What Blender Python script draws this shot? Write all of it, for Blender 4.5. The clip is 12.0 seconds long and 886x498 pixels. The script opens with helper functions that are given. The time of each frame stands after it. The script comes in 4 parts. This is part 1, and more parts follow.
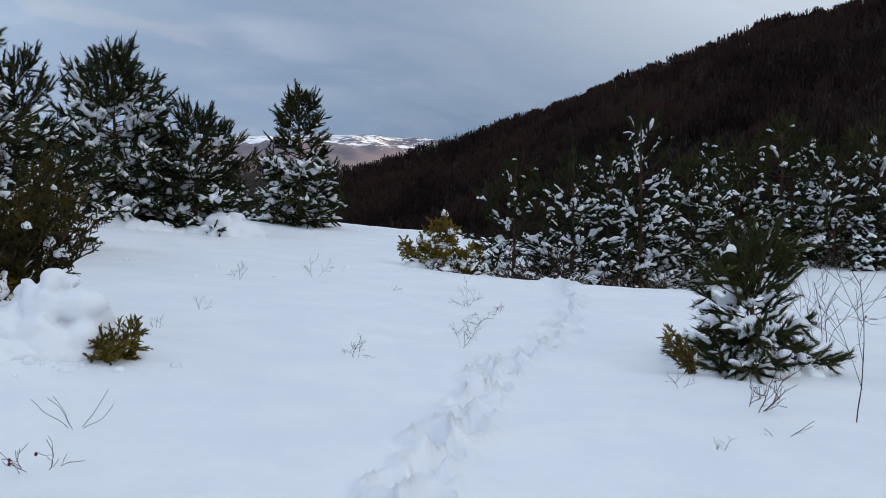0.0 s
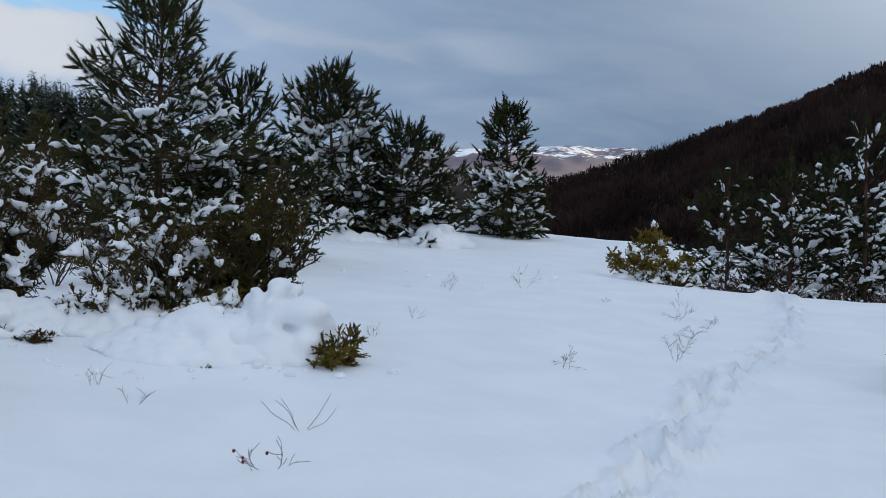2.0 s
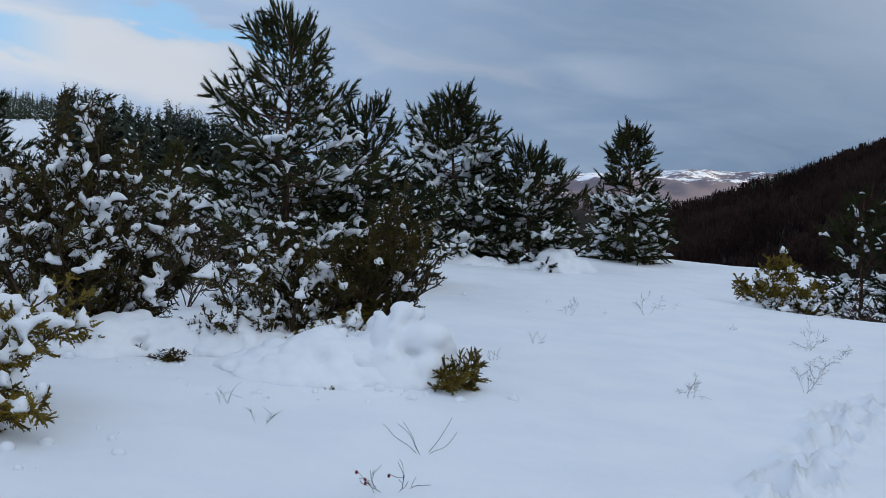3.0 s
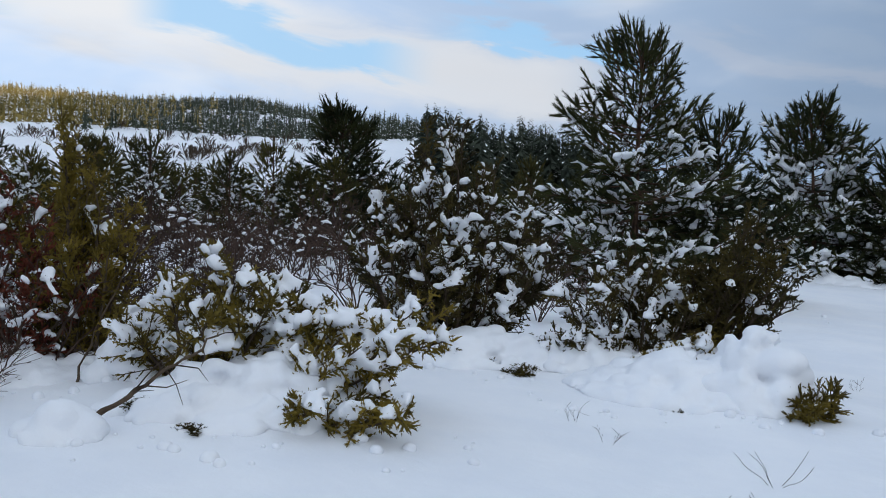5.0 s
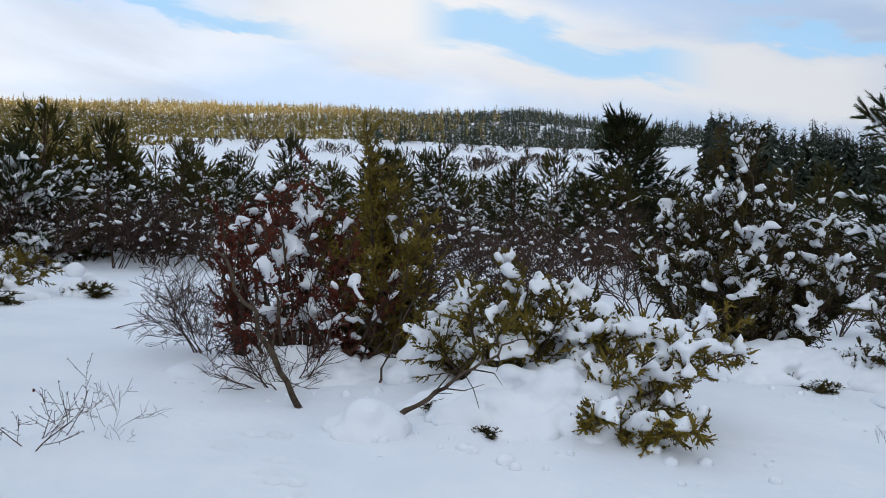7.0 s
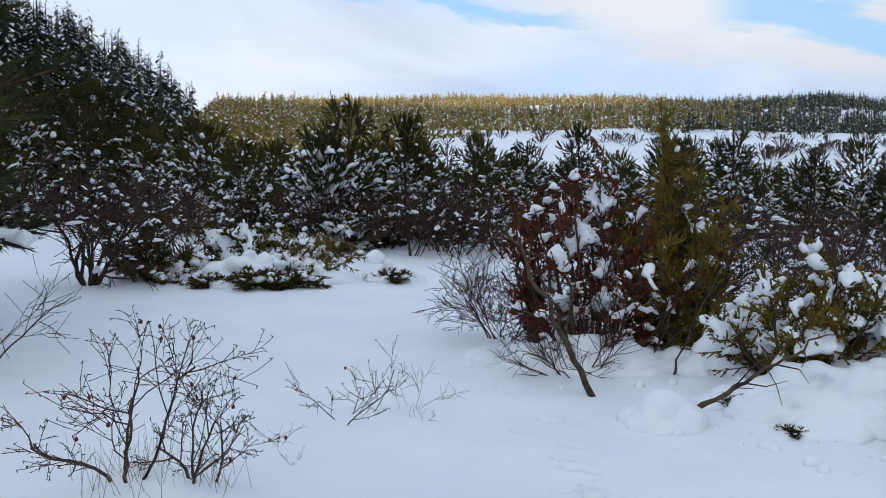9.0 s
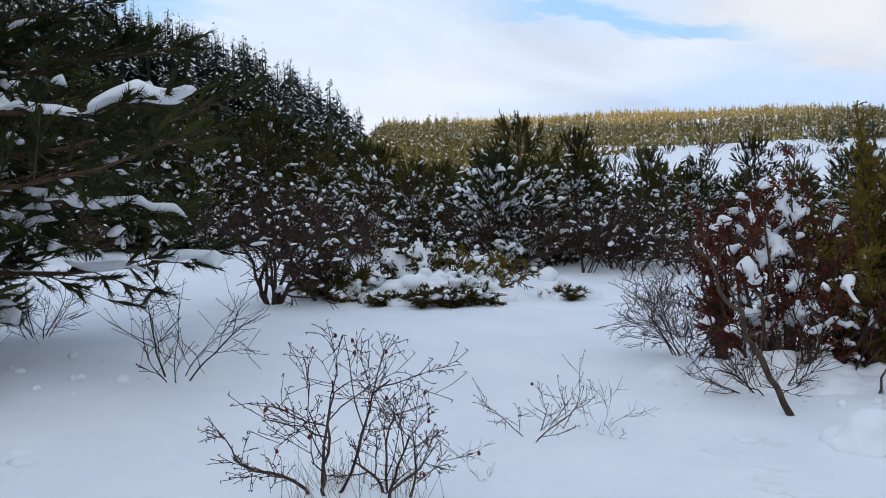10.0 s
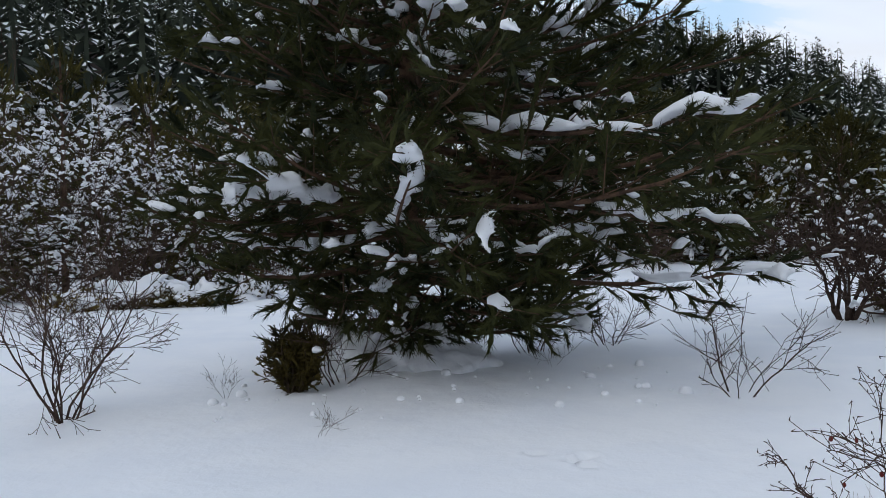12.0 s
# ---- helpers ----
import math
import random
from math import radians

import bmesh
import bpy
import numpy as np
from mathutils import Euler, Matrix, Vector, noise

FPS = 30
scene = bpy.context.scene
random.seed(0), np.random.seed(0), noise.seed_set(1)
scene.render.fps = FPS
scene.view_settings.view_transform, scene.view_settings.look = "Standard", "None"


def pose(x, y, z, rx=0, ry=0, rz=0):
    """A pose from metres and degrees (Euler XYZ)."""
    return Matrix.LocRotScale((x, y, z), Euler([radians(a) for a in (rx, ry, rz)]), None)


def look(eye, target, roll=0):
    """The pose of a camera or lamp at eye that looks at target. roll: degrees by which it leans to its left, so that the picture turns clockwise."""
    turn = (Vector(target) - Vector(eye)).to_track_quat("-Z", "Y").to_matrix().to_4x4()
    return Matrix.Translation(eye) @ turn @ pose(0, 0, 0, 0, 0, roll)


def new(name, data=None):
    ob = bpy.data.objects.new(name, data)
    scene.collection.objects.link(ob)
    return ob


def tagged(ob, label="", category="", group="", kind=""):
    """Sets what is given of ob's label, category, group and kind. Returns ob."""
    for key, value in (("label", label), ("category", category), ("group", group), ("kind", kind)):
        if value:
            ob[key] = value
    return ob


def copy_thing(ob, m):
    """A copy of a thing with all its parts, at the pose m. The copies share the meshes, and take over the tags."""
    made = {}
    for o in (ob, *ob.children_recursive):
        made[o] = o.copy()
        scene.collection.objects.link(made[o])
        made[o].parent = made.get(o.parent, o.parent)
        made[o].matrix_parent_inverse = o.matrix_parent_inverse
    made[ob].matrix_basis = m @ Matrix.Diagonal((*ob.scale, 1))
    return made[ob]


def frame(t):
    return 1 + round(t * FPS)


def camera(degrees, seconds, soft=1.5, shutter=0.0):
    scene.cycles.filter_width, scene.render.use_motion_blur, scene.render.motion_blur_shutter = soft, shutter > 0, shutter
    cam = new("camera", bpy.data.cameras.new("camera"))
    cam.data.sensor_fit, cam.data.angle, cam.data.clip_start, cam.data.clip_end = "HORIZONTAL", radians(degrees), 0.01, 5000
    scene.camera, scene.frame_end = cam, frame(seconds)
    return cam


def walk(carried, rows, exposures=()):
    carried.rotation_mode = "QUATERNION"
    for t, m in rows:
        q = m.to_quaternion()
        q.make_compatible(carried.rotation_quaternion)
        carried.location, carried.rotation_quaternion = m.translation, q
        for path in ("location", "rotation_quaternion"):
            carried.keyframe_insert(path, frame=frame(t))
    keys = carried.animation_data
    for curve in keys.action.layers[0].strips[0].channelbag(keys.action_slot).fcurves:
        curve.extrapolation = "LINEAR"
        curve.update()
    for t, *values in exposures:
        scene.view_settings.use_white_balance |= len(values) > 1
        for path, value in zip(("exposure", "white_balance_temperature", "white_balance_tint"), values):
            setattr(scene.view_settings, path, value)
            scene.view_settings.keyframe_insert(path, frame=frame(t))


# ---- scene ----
cam = camera(45.87, 12.0, soft=0.55)
PATH = [
    (0.0, pose(0.000, 0.000, 1.600, 85.79, -0.89, 2.35)),
    (0.5, pose(-0.002, -0.021, 1.601, 85.79, -0.68, 4.26)),
    (1.0, pose(-0.007, -0.029, 1.602, 85.80, -0.47, 7.00)),
    (1.5, pose(-0.032, -0.029, 1.602, 85.97, -0.40, 10.11)),
    (2.0, pose(-0.037, -0.031, 1.601, 86.30, -0.21, 13.55)),
    (2.5, pose(-0.046, -0.034, 1.599, 86.99, 0.01, 17.03)),
    (2.7, pose(-0.048, -0.039, 1.600, 87.27, -0.07, 18.19)),
    (4.3, pose(0.005, -0.076, 1.666, 88.22, -0.62, 31.47)),
    (4.5, pose(0.004, -0.086, 1.664, 88.16, -0.36, 33.50)),
    (5.0, pose(-0.016, -0.108, 1.665, 88.23, -0.22, 39.03)),
    (5.5, pose(-0.032, -0.120, 1.659, 88.26, 0.26, 43.39)),
    (6.0, pose(-0.038, -0.139, 1.659, 88.55, -0.07, 47.10)),
    (6.5, pose(-0.043, -0.167, 1.661, 88.65, 0.00, 50.49)),
    (6.7, pose(-0.047, -0.175, 1.661, 88.66, 0.02, 51.94)),
    (8.3, pose(-0.062, -0.226, 1.647, 88.62, 0.04, 64.10)),
    (8.5, pose(-0.068, -0.231, 1.647, 88.40, 0.16, 65.44)),
    (9.0, pose(-0.087, -0.244, 1.646, 88.21, -0.07, 69.68)),
    (9.5, pose(-0.137, -0.266, 1.640, 88.27, 0.26, 74.36)),
    (10.0, pose(-0.210, -0.329, 1.611, 89.35, 0.95, 78.64)),
    (10.5, pose(-0.289, -0.385, 1.605, 87.59, 0.54, 82.87)),
    (11.0, pose(-0.338, -0.413, 1.611, 88.33, 0.15, 91.60)),
    (11.5, pose(-0.337, -0.349, 1.606, 89.94, 1.44, 99.52)),
    (12.0, pose(-0.324, -0.294, 1.627, 90.37, 0.83, 109.09)),
]
walk(cam, PATH, [(0.0, -0.06, 6300, 9), (1.2, -0.10, 6350, 8), (2.5, -0.25, 6000, 8), (4.5, -0.18, 6050, 8), (5.5, -0.06, 6350, 9), (6.7, -0.04, 6350, 9), (9.0, -0.08, 6100, 9), (10.0, -0.06, 6150, 9), (10.5, -0.10, 5950, 8), (11.0, -0.12, 6050, 10), (12.0, 0.0, 6550, 10)])

# ---- light: low winter sun behind the wooded hill's added unseen part, cloudy sky ----
SUN_AZ, SUN_EL = -100.0, 5.0        # degrees left of +y, degrees above the horizon
sun_way = Vector((-math.sin(radians(SUN_AZ)) * math.cos(radians(SUN_EL)), math.cos(radians(SUN_AZ)) * math.cos(radians(SUN_EL)), math.sin(radians(SUN_EL))))
sun = new("sun", bpy.data.lights.new("sun", "SUN"))
sun.data.energy, sun.data.angle, sun.data.color = 5.0, radians(0.5), (1.0, 0.80, 0.50)
sun.matrix_world = look(sun_way * 100, (0, 0, 0))

world = bpy.data.worlds.new("winter_sky")
scene.world = world
world.use_nodes = True


class Nodes:
    """Short hand for a node tree."""

    def __init__(self, tree):
        self.t = tree
        tree.nodes.clear()

    def add(self, kind, ins=(), operation="", clamp=False, data_type="", smooth=""):
        n = self.t.nodes.new(kind)
        if operation:
            n.operation = operation
        if clamp:
            n.use_clamp = True
        if data_type:
            n.data_type = data_type
        if smooth:
            n.interpolation_type = smooth
        for key, v in dict(ins).items():
            if isinstance(v, bpy.types.NodeSocket):
                self.t.links.new(v, n.inputs[key])
            else:
                n.inputs[key].default_value = v
        return n

    def math(self, op, a, b=0.0, c=0.0, clamp=False):
        return self.add("ShaderNodeMath", {0: a, 1: b, 2: c}, operation=op, clamp=clamp).outputs[0]

    def mix(self, f, a, b):
        m = self.add("ShaderNodeMix", {0: f, 6: a, 7: b}, data_type="RGBA")
        return m.outputs[2]

    def noise(self, vec, scale, detail=4.0, rough=0.55, dist=0.0):
        return self.add("ShaderNodeTexNoise", {"Vector": vec, "Scale": scale, "Detail": detail, "Roughness": rough, "Distortion": dist}).outputs["Fac"]

    def step(self, v, lo, hi):
        n = self.add("ShaderNodeMapRange", {"Value": v, "From Min": lo, "From Max": hi}, smooth="SMOOTHSTEP")
        return n.outputs[0]


def build_sky():
    n = Nodes(world.node_tree)
    way = n.add("ShaderNodeTexCoord").outputs["Generated"]
    sep = n.add("ShaderNodeSeparateXYZ", {0: way})
    x, y, z = sep.outputs
    sky = n.add("ShaderNodeTexSky")
    sky.sky_type, sky.sun_disc, sky.altitude = "NISHITA", False, 900
    sky.sun_elevation, sky.sun_rotation = radians(SUN_EL), radians(-SUN_AZ)
    blue = n.add("ShaderNodeVectorMath", {0: sky.outputs[0], "Scale": 0.16}, operation="SCALE").outputs[0]
    blue = n.mix(0.75, blue, (0.42, 0.74, 1.12, 1))
    # cloud deck: flattened streaks
    up = n.math("ADD", n.math("MAXIMUM", z, 0.0), 0.16)
    px, py = n.math("DIVIDE", x, up), n.math("DIVIDE", y, up)
    flat = n.add("ShaderNodeCombineXYZ", {0: px, 1: py, 2: 0.0}).outputs[0]
    big = n.noise(flat, 0.5, 3.0, 0.5, 0.5)
    fine = n.noise(flat, 1.15, 4.0, 0.48, 0.3)
    both = n.math("MULTIPLY_ADD", fine, 0.45, n.math("MULTIPLY", big, 0.55))
    # broad change from slate grey over the valley to white over the plateau
    side = n.math("ADD", n.math("MULTIPLY", x, -0.87), n.math("MULTIPLY", y, -0.50))
    bright = n.step(n.math("ADD", side, n.math("MULTIPLY", n.math("SUBTRACT", both, 0.5), 0.6)), -0.62, 0.62)
    right = n.step(x, -0.2, 0.36)
    bright = n.math("MAXIMUM", bright, n.math("MULTIPLY", n.step(z, 0.25, 0.8), 0.72))
    slate, white = (0.205, 0.285, 0.41, 1), (0.655, 0.805, 1.04, 1)
    cloud = n.mix(bright, slate, white)
    cloud = n.mix(n.math("MULTIPLY", right, n.step(z, 0.0, 0.20)), cloud, (0.74, 0.80, 0.88, 1))
    warm = n.math("MULTIPLY", n.step(both, 0.50, 0.62), n.step(side, -0.55, 0.1))
    cloud = n.mix(n.math("MULTIPLY", warm, 0.45), cloud, (1.08, 1.02, 0.96, 1))
    # unseen bright cloud on the sun's side, added to lighten snow facing it
    glow = n.math("MULTIPLY", n.step(n.math("SUBTRACT", n.math("MULTIPLY", x, 0.87), n.math("MULTIPLY", y, 0.5)), 0.2, 0.9), n.step(z, 0.85, 0.30))
    cloud = n.mix(n.math("MULTIPLY", glow, 0.9), cloud, (1.60, 1.68, 1.80, 1))
    # bearing and height in degrees; cloud bands sink from the plateau towards the valley
    az = n.math("MULTIPLY", n.math("ARCTAN2", n.math("MULTIPLY", x, -1.0), y), 57.2958)
    el = n.math("MULTIPLY", n.math("ARCSINE", z), 57.2958)
    band = n.math("SUBTRACT", el, n.math("MULTIPLY", n.math("SUBTRACT", az, 45.0), 0.17))
    field = n.add("ShaderNodeCombineXYZ", {0: n.math("MULTIPLY", az, 0.075), 1: n.math("MULTIPLY", band, 0.26), 2: 0.0}).outputs[0]
    soft = n.noise(field, 1.0, 5.0, 0.52, 0.4)
    puff = n.noise(field, 2.3, 5.0, 0.55, 0.6)
    line = n.math("ADD", band, n.math("MULTIPLY", n.math("SUBTRACT", n.math("MULTIPLY_ADD", puff, 0.45, n.math("MULTIPLY", soft, 0.55)), 0.5), 6.5))

    def window(a, b, c, d):
        return n.math("MULTIPLY", n.step(az, a, b), n.step(az, d, c))

    def strip(mid, outer, inner):
        return n.step(n.math("ABSOLUTE", n.math("SUBTRACT", line, mid)), outer, inner)

    # soft billows, greyer and whiter
    shade = n.math("MULTIPLY", n.step(soft, 0.42, 0.68), n.step(az, 20.0, 42.0))
    cloud = n.mix(n.math("MULTIPLY", shade, 0.50), cloud, (0.50, 0.565, 0.69, 1))
    murk = n.math("MULTIPLY", n.step(puff, 0.40, 0.70), n.step(az, 34.0, 20.0))
    cloud = n.mix(n.math("MULTIPLY", murk, 0.20), cloud, (0.46, 0.52, 0.60, 1))
    # sunlit cloud edges, cream, and the blue between them
    rim = n.math("MULTIPLY", strip(8.7, 3.4, 0.9), window(27.0, 34.0, 60.0, 74.0))
    cloud = n.mix(n.math("MULTIPLY", rim, 0.56), cloud, (1.0, 0.93, 0.85, 1))
    wisp = n.math("MULTIPLY", strip(12.4, 0.9, 0.2), window(13.0, 17.0, 24.0, 29.0))
    cloud = n.mix(n.math("MULTIPLY", wisp, 0.16), cloud, (0.80, 0.72, 0.68, 1))
    gap = n.math("MULTIPLY", strip(9.0, 1.25, 0.45), window(39.0, 43.5, 53.0, 56.5))
    gap = n.math("MAXIMUM", gap, n.math("MULTIPLY", strip(11.1, 0.8, 0.25), window(27.0, 30.0, 36.0, 41.0)))
    gap = n.math("MAXIMUM", gap, n.math("MULTIPLY", strip(7.3, 0.7, 0.2), window(60.0, 65.0, 72.0, 78.0)))
    gap = n.math("MAXIMUM", gap, n.math("MULTIPLY", strip(13.3, 1.0, 0.3), n.math("MULTIPLY", window(29.0, 36.0, 44.0, 56.0), 0.7)))
    gap = n.math("MAXIMUM", gap, n.math("MULTIPLY", strip(4.0, 0.8, 0.2), n.math("MULTIPLY", window(88.0, 94.0, 100.0, 108.0), 0.8)))
    thin = n.math("MULTIPLY", n.step(n.math("ADD", n.math("MULTIPLY", x, -0.998), n.math("MULTIPLY", y, -0.05)), 0.88, 0.985), n.step(z, 0.42, 0.1))
    cloud = n.mix(n.math("MULTIPLY", thin, 0.6), cloud, (1.02, 1.03, 1.06, 1))
    col = n.mix(n.math("MULTIPLY", gap, 0.85), cloud, blue)
    bg = n.add("ShaderNodeBackground", {"Color": col, "Strength": 1.0})
    out = n.add("ShaderNodeOutputWorld", {"Surface": bg.outputs[0]})


build_sky()


# ---- materials ----
def material(name, build):
    m = bpy.data.materials.new(name)
    m.use_nodes = True
    n = Nodes(m.node_tree)
    pos = n.add("ShaderNodeTexCoord").outputs["Object"]
    bsdf = n.add("ShaderNodeBsdfPrincipled")
    build(n, pos, bsdf)
    n.add("ShaderNodeOutputMaterial", {"Surface": bsdf.outputs[0]})
    return m


def plug(n, bsdf, color=None, rough=0.7, bump=None, strength=0.3, distance=0.02):
    if color is not None:
        if isinstance(color, bpy.types.NodeSocket):
            n.t.links.new(color, bsdf.inputs["Base Color"])
        else:
            bsdf.inputs["Base Color"].default_value = color
    bsdf.inputs["Roughness"].default_value = rough
    bsdf.inputs["Specular IOR Level"].default_value = 0.12
    if bump is not None:
        b = n.add("ShaderNodeBump", {"Height": bump, "Strength": strength, "Distance": distance})
        n.t.links.new(b.outputs[0], bsdf.inputs["Normal"])


def snow_look(n, pos, bsdf):
    a, b, c = n.noise(pos, 1.3, 4), n.noise(pos, 9.0, 5, 0.6), n.noise(pos, 60.0, 3, 0.6)
    col = n.mix(n.step(a, 0.3, 0.7), (0.84, 0.86, 0.90, 1), (0.90, 0.91, 0.93, 1))
    h = n.math("ADD", n.math("MULTIPLY", b, 0.7), n.math("MULTIPLY", c, 0.12))
    plug(n, bsdf, col, 0.55, h, 0.28, 0.05)


def two_tone(c1, c2, scale, rough=0.75, lo=0.35, hi=0.65, bump=0.0, fine=40.0):
    def build(n, pos, bsdf):
        tint = n.add("ShaderNodeObjectInfo").outputs["Random"]
        v = n.math("ADD", n.math("MULTIPLY", n.noise(pos, scale, 4), 0.7), n.math("MULTIPLY", n.noise(pos, fine, 2), 0.3))
        v = n.math("ADD", v, n.math("MULTIPLY", n.math("SUBTRACT", tint, 0.5), 0.12))
        plug(n, bsdf, n.mix(n.step(v, lo, hi), (*c1, 1), (*c2, 1)), rough, n.noise(pos, fine, 4, 0.7) if bump else None, bump, 0.01)
    return build


SNOW = material("snow", snow_look)
NEEDLE = material("pine_needles", two_tone((0.011, 0.016, 0.007), (0.050, 0.052, 0.015), 2.2))
YOUNG = material("young_pine_needles", two_tone((0.019, 0.021, 0.007), (0.092, 0.078, 0.018), 1.4))
JUNIPER = material("juniper_foliage", two_tone((0.060, 0.046, 0.010), (0.225, 0.160, 0.028), 3.5))
JUNIPER_DARK = material("dark_juniper_foliage", two_tone((0.026, 0.022, 0.008), (0.105, 0.078, 0.019), 3.0))
BARK = material("pine_bark", two_tone((0.035, 0.022, 0.016), (0.12, 0.07, 0.045), 7.0, 0.9, bump=0.6))
TWIG = material("twig_bark", two_tone((0.030, 0.018, 0.014), (0.085, 0.055, 0.042), 8.0, 0.85))
STEM = material("grey_stem_bark", two_tone((0.035, 0.024, 0.017), (0.10, 0.072, 0.05), 9.0, 0.9, bump=0.5))
RUSTY = material("withered_red_foliage", two_tone((0.055, 0.014, 0.010), (0.17, 0.045, 0.024), 6.0, 0.8))
STRAW = material("dry_straw", two_tone((0.16, 0.12, 0.07), (0.34, 0.27, 0.17), 12.0, 0.8))
HIP = material("rose_hip_skin", two_tone((0.05, 0.008, 0.008), (0.16, 0.02, 0.015), 12.0, 0.35))
FARWOOD = material("bare_wood", two_tone((0.017, 0.010, 0.009), (0.052, 0.029, 0.024), 0.035, 0.95, fine=0.4))
DARK_FLOOR = material("dark_forest_floor", two_tone((0.012, 0.009, 0.008), (0.036, 0.024, 0.020), 0.03, 0.95, fine=0.3))
# low sun's gold put into the ridge pines' colour
FARPINE_SUNLIT = material("sunlit_far_pine", two_tone((0.085, 0.072, 0.025), (0.30, 0.225, 0.068), 0.02, 0.9, fine=0.5))
# dark conifers; also stands for ridge pines out of the sun
SPRUCE_SHADED_PINE = material("spruce_shaded_pine", two_tone((0.028, 0.036, 0.028), (0.070, 0.080, 0.054), 0.05, 0.9, fine=0.6))


def hazy_mountain_look(n, pos, bsdf):
    v = n.math("ADD", n.math("MULTIPLY", n.noise(pos, 0.007, 6, 0.65), 0.6), n.math("MULTIPLY", n.noise(pos, 0.04, 4, 0.7), 0.4))
    z = n.add("ShaderNodeSeparateXYZ", {0: pos}).outputs[2]
    v = n.math("ADD", v, n.math("MULTIPLY", n.step(z, 30.0, 115.0), 0.13))
    # bare woods paled to mauve: distance haze mixed into the base colour
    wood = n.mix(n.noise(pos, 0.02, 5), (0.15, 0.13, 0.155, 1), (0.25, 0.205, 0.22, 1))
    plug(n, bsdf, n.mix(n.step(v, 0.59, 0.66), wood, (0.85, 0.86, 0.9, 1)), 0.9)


MOUNTAIN = material("hazy_far_mountain", hazy_mountain_look)


# ---- mesh tools ----
def link_mesh(name, verts, tris, mats, smooth=False, index=None):
    """One mesh object out of arrays of corners and triangles."""
    verts, tris = np.ascontiguousarray(verts, np.float32).reshape(-1, 3), np.ascontiguousarray(tris, np.int32).reshape(-1, 3)
    me = bpy.data.meshes.new(name)
    me.vertices.add(len(verts))
    me.vertices.foreach_set("co", verts.ravel())
    me.loops.add(tris.size)
    me.loops.foreach_set("vertex_index", tris.ravel())
    me.polygons.add(len(tris))
    me.polygons.foreach_set("loop_start", np.arange(0, tris.size, 3, dtype=np.int32))
    for m in (mats if isinstance(mats, (list, tuple)) else [mats]):
        me.materials.append(m)
    if index is not None:
        me.polygons.foreach_set("material_index", np.ascontiguousarray(index, np.int32))
    me.polygons.foreach_set("use_smooth", np.full(len(tris), smooth))
    me.update(calc_edges=True)
    me.validate()
    return new(name, me)


def join(*packs):
    vs, fs, k = [], [], 0
    for v, f in packs:
        vs.append(np.asarray(v, float).reshape(-1, 3)), fs.append(np.asarray(f, int).reshape(-1, 3) + k)
        k += len(vs[-1])
    return (np.concatenate(vs), np.concatenate(fs)) if vs else (np.zeros((0, 3)), np.zeros((0, 3), int))


def thing(name, place, label, category, group="", turn=0.0, size=1.0):
    ob = new(name)
    ob.empty_display_size = 0.2
    ob.matrix_world = pose(*place, 0, 0, turn) @ Matrix.Scale(size, 4)
    return tagged(ob, label, category, group)


def part(name, pack, mat, parent, label="", smooth=False, kind=""):
    ob = link_mesh(name, pack[0], pack[1], mat, smooth)
    ob.parent = parent
    return tagged(ob, label, kind=kind)


def unit(v):
    v = np.asarray(v, float)
    return v / np.maximum(np.linalg.norm(v, axis=-1, keepdims=True), 1e-9)


def side_of(d):
    """Two directions square to each d."""
    a = np.where(np.abs(d[..., 2:3]) < 0.9, np.array([0, 0, 1.0]), np.array([1.0, 0, 0]))
    s = unit(np.cross(d, a))
    return s, np.cross(s, d)


def tube(points, radii, sides=5):
    """A tapered, closed tube along points."""
    p = np.asarray(points, float)
    r = np.broadcast_to(np.asarray(radii, float), (len(p),))
    d = unit(np.gradient(p, axis=0))
    s, u = side_of(d)
    a = np.arange(sides) * 2 * np.pi / sides
    ring = p[:, None] + r[:, None, None] * (np.cos(a)[None, :, None] * s[:, None] + np.sin(a)[None, :, None] * u[:, None])
    v = np.concatenate([ring.reshape(-1, 3), p[-1:] + d[-1:] * r[-1]])
    f, tip = [], len(v) - 1
    for i in range(len(p) - 1):
        for j in range(sides):
            k = (j + 1) % sides
            f += [(i * sides + j, i * sides + k, (i + 1) * sides + k), (i * sides + j, (i + 1) * sides + k, (i + 1) * sides + j)]
    m = (len(p) - 1) * sides
    f += [(m + j, m + (j + 1) % sides, tip) for j in range(sides)]
    return v, np.array(f)


def sticks(a, b, r0, r1, sides=3):
    """Many straight tapered twigs at once."""
    a, b = np.asarray(a, float).reshape(-1, 3), np.asarray(b, float).reshape(-1, 3)
    n = len(a)
    s, u = side_of(unit(b - a))
    ang = np.arange(sides) * 2 * np.pi / sides
    off = np.cos(ang)[None, :, None] * s[:, None] + np.sin(ang)[None, :, None] * u[:, None]
    r0, r1 = np.broadcast_to(r0, (n,)), np.broadcast_to(r1, (n,))
    v = np.concatenate([a[:, None] + off * r0[:, None, None], b[:, None] + off * r1[:, None, None]], axis=1)
    f = []
    for j in range(sides):
        k = (j + 1) % sides
        f += [(j, k, sides + k), (j, sides + k, sides + j)]
    return v.reshape(-1, 3), (np.arange(n)[:, None, None] * 2 * sides + np.array(f)[None]).reshape(-1, 3)


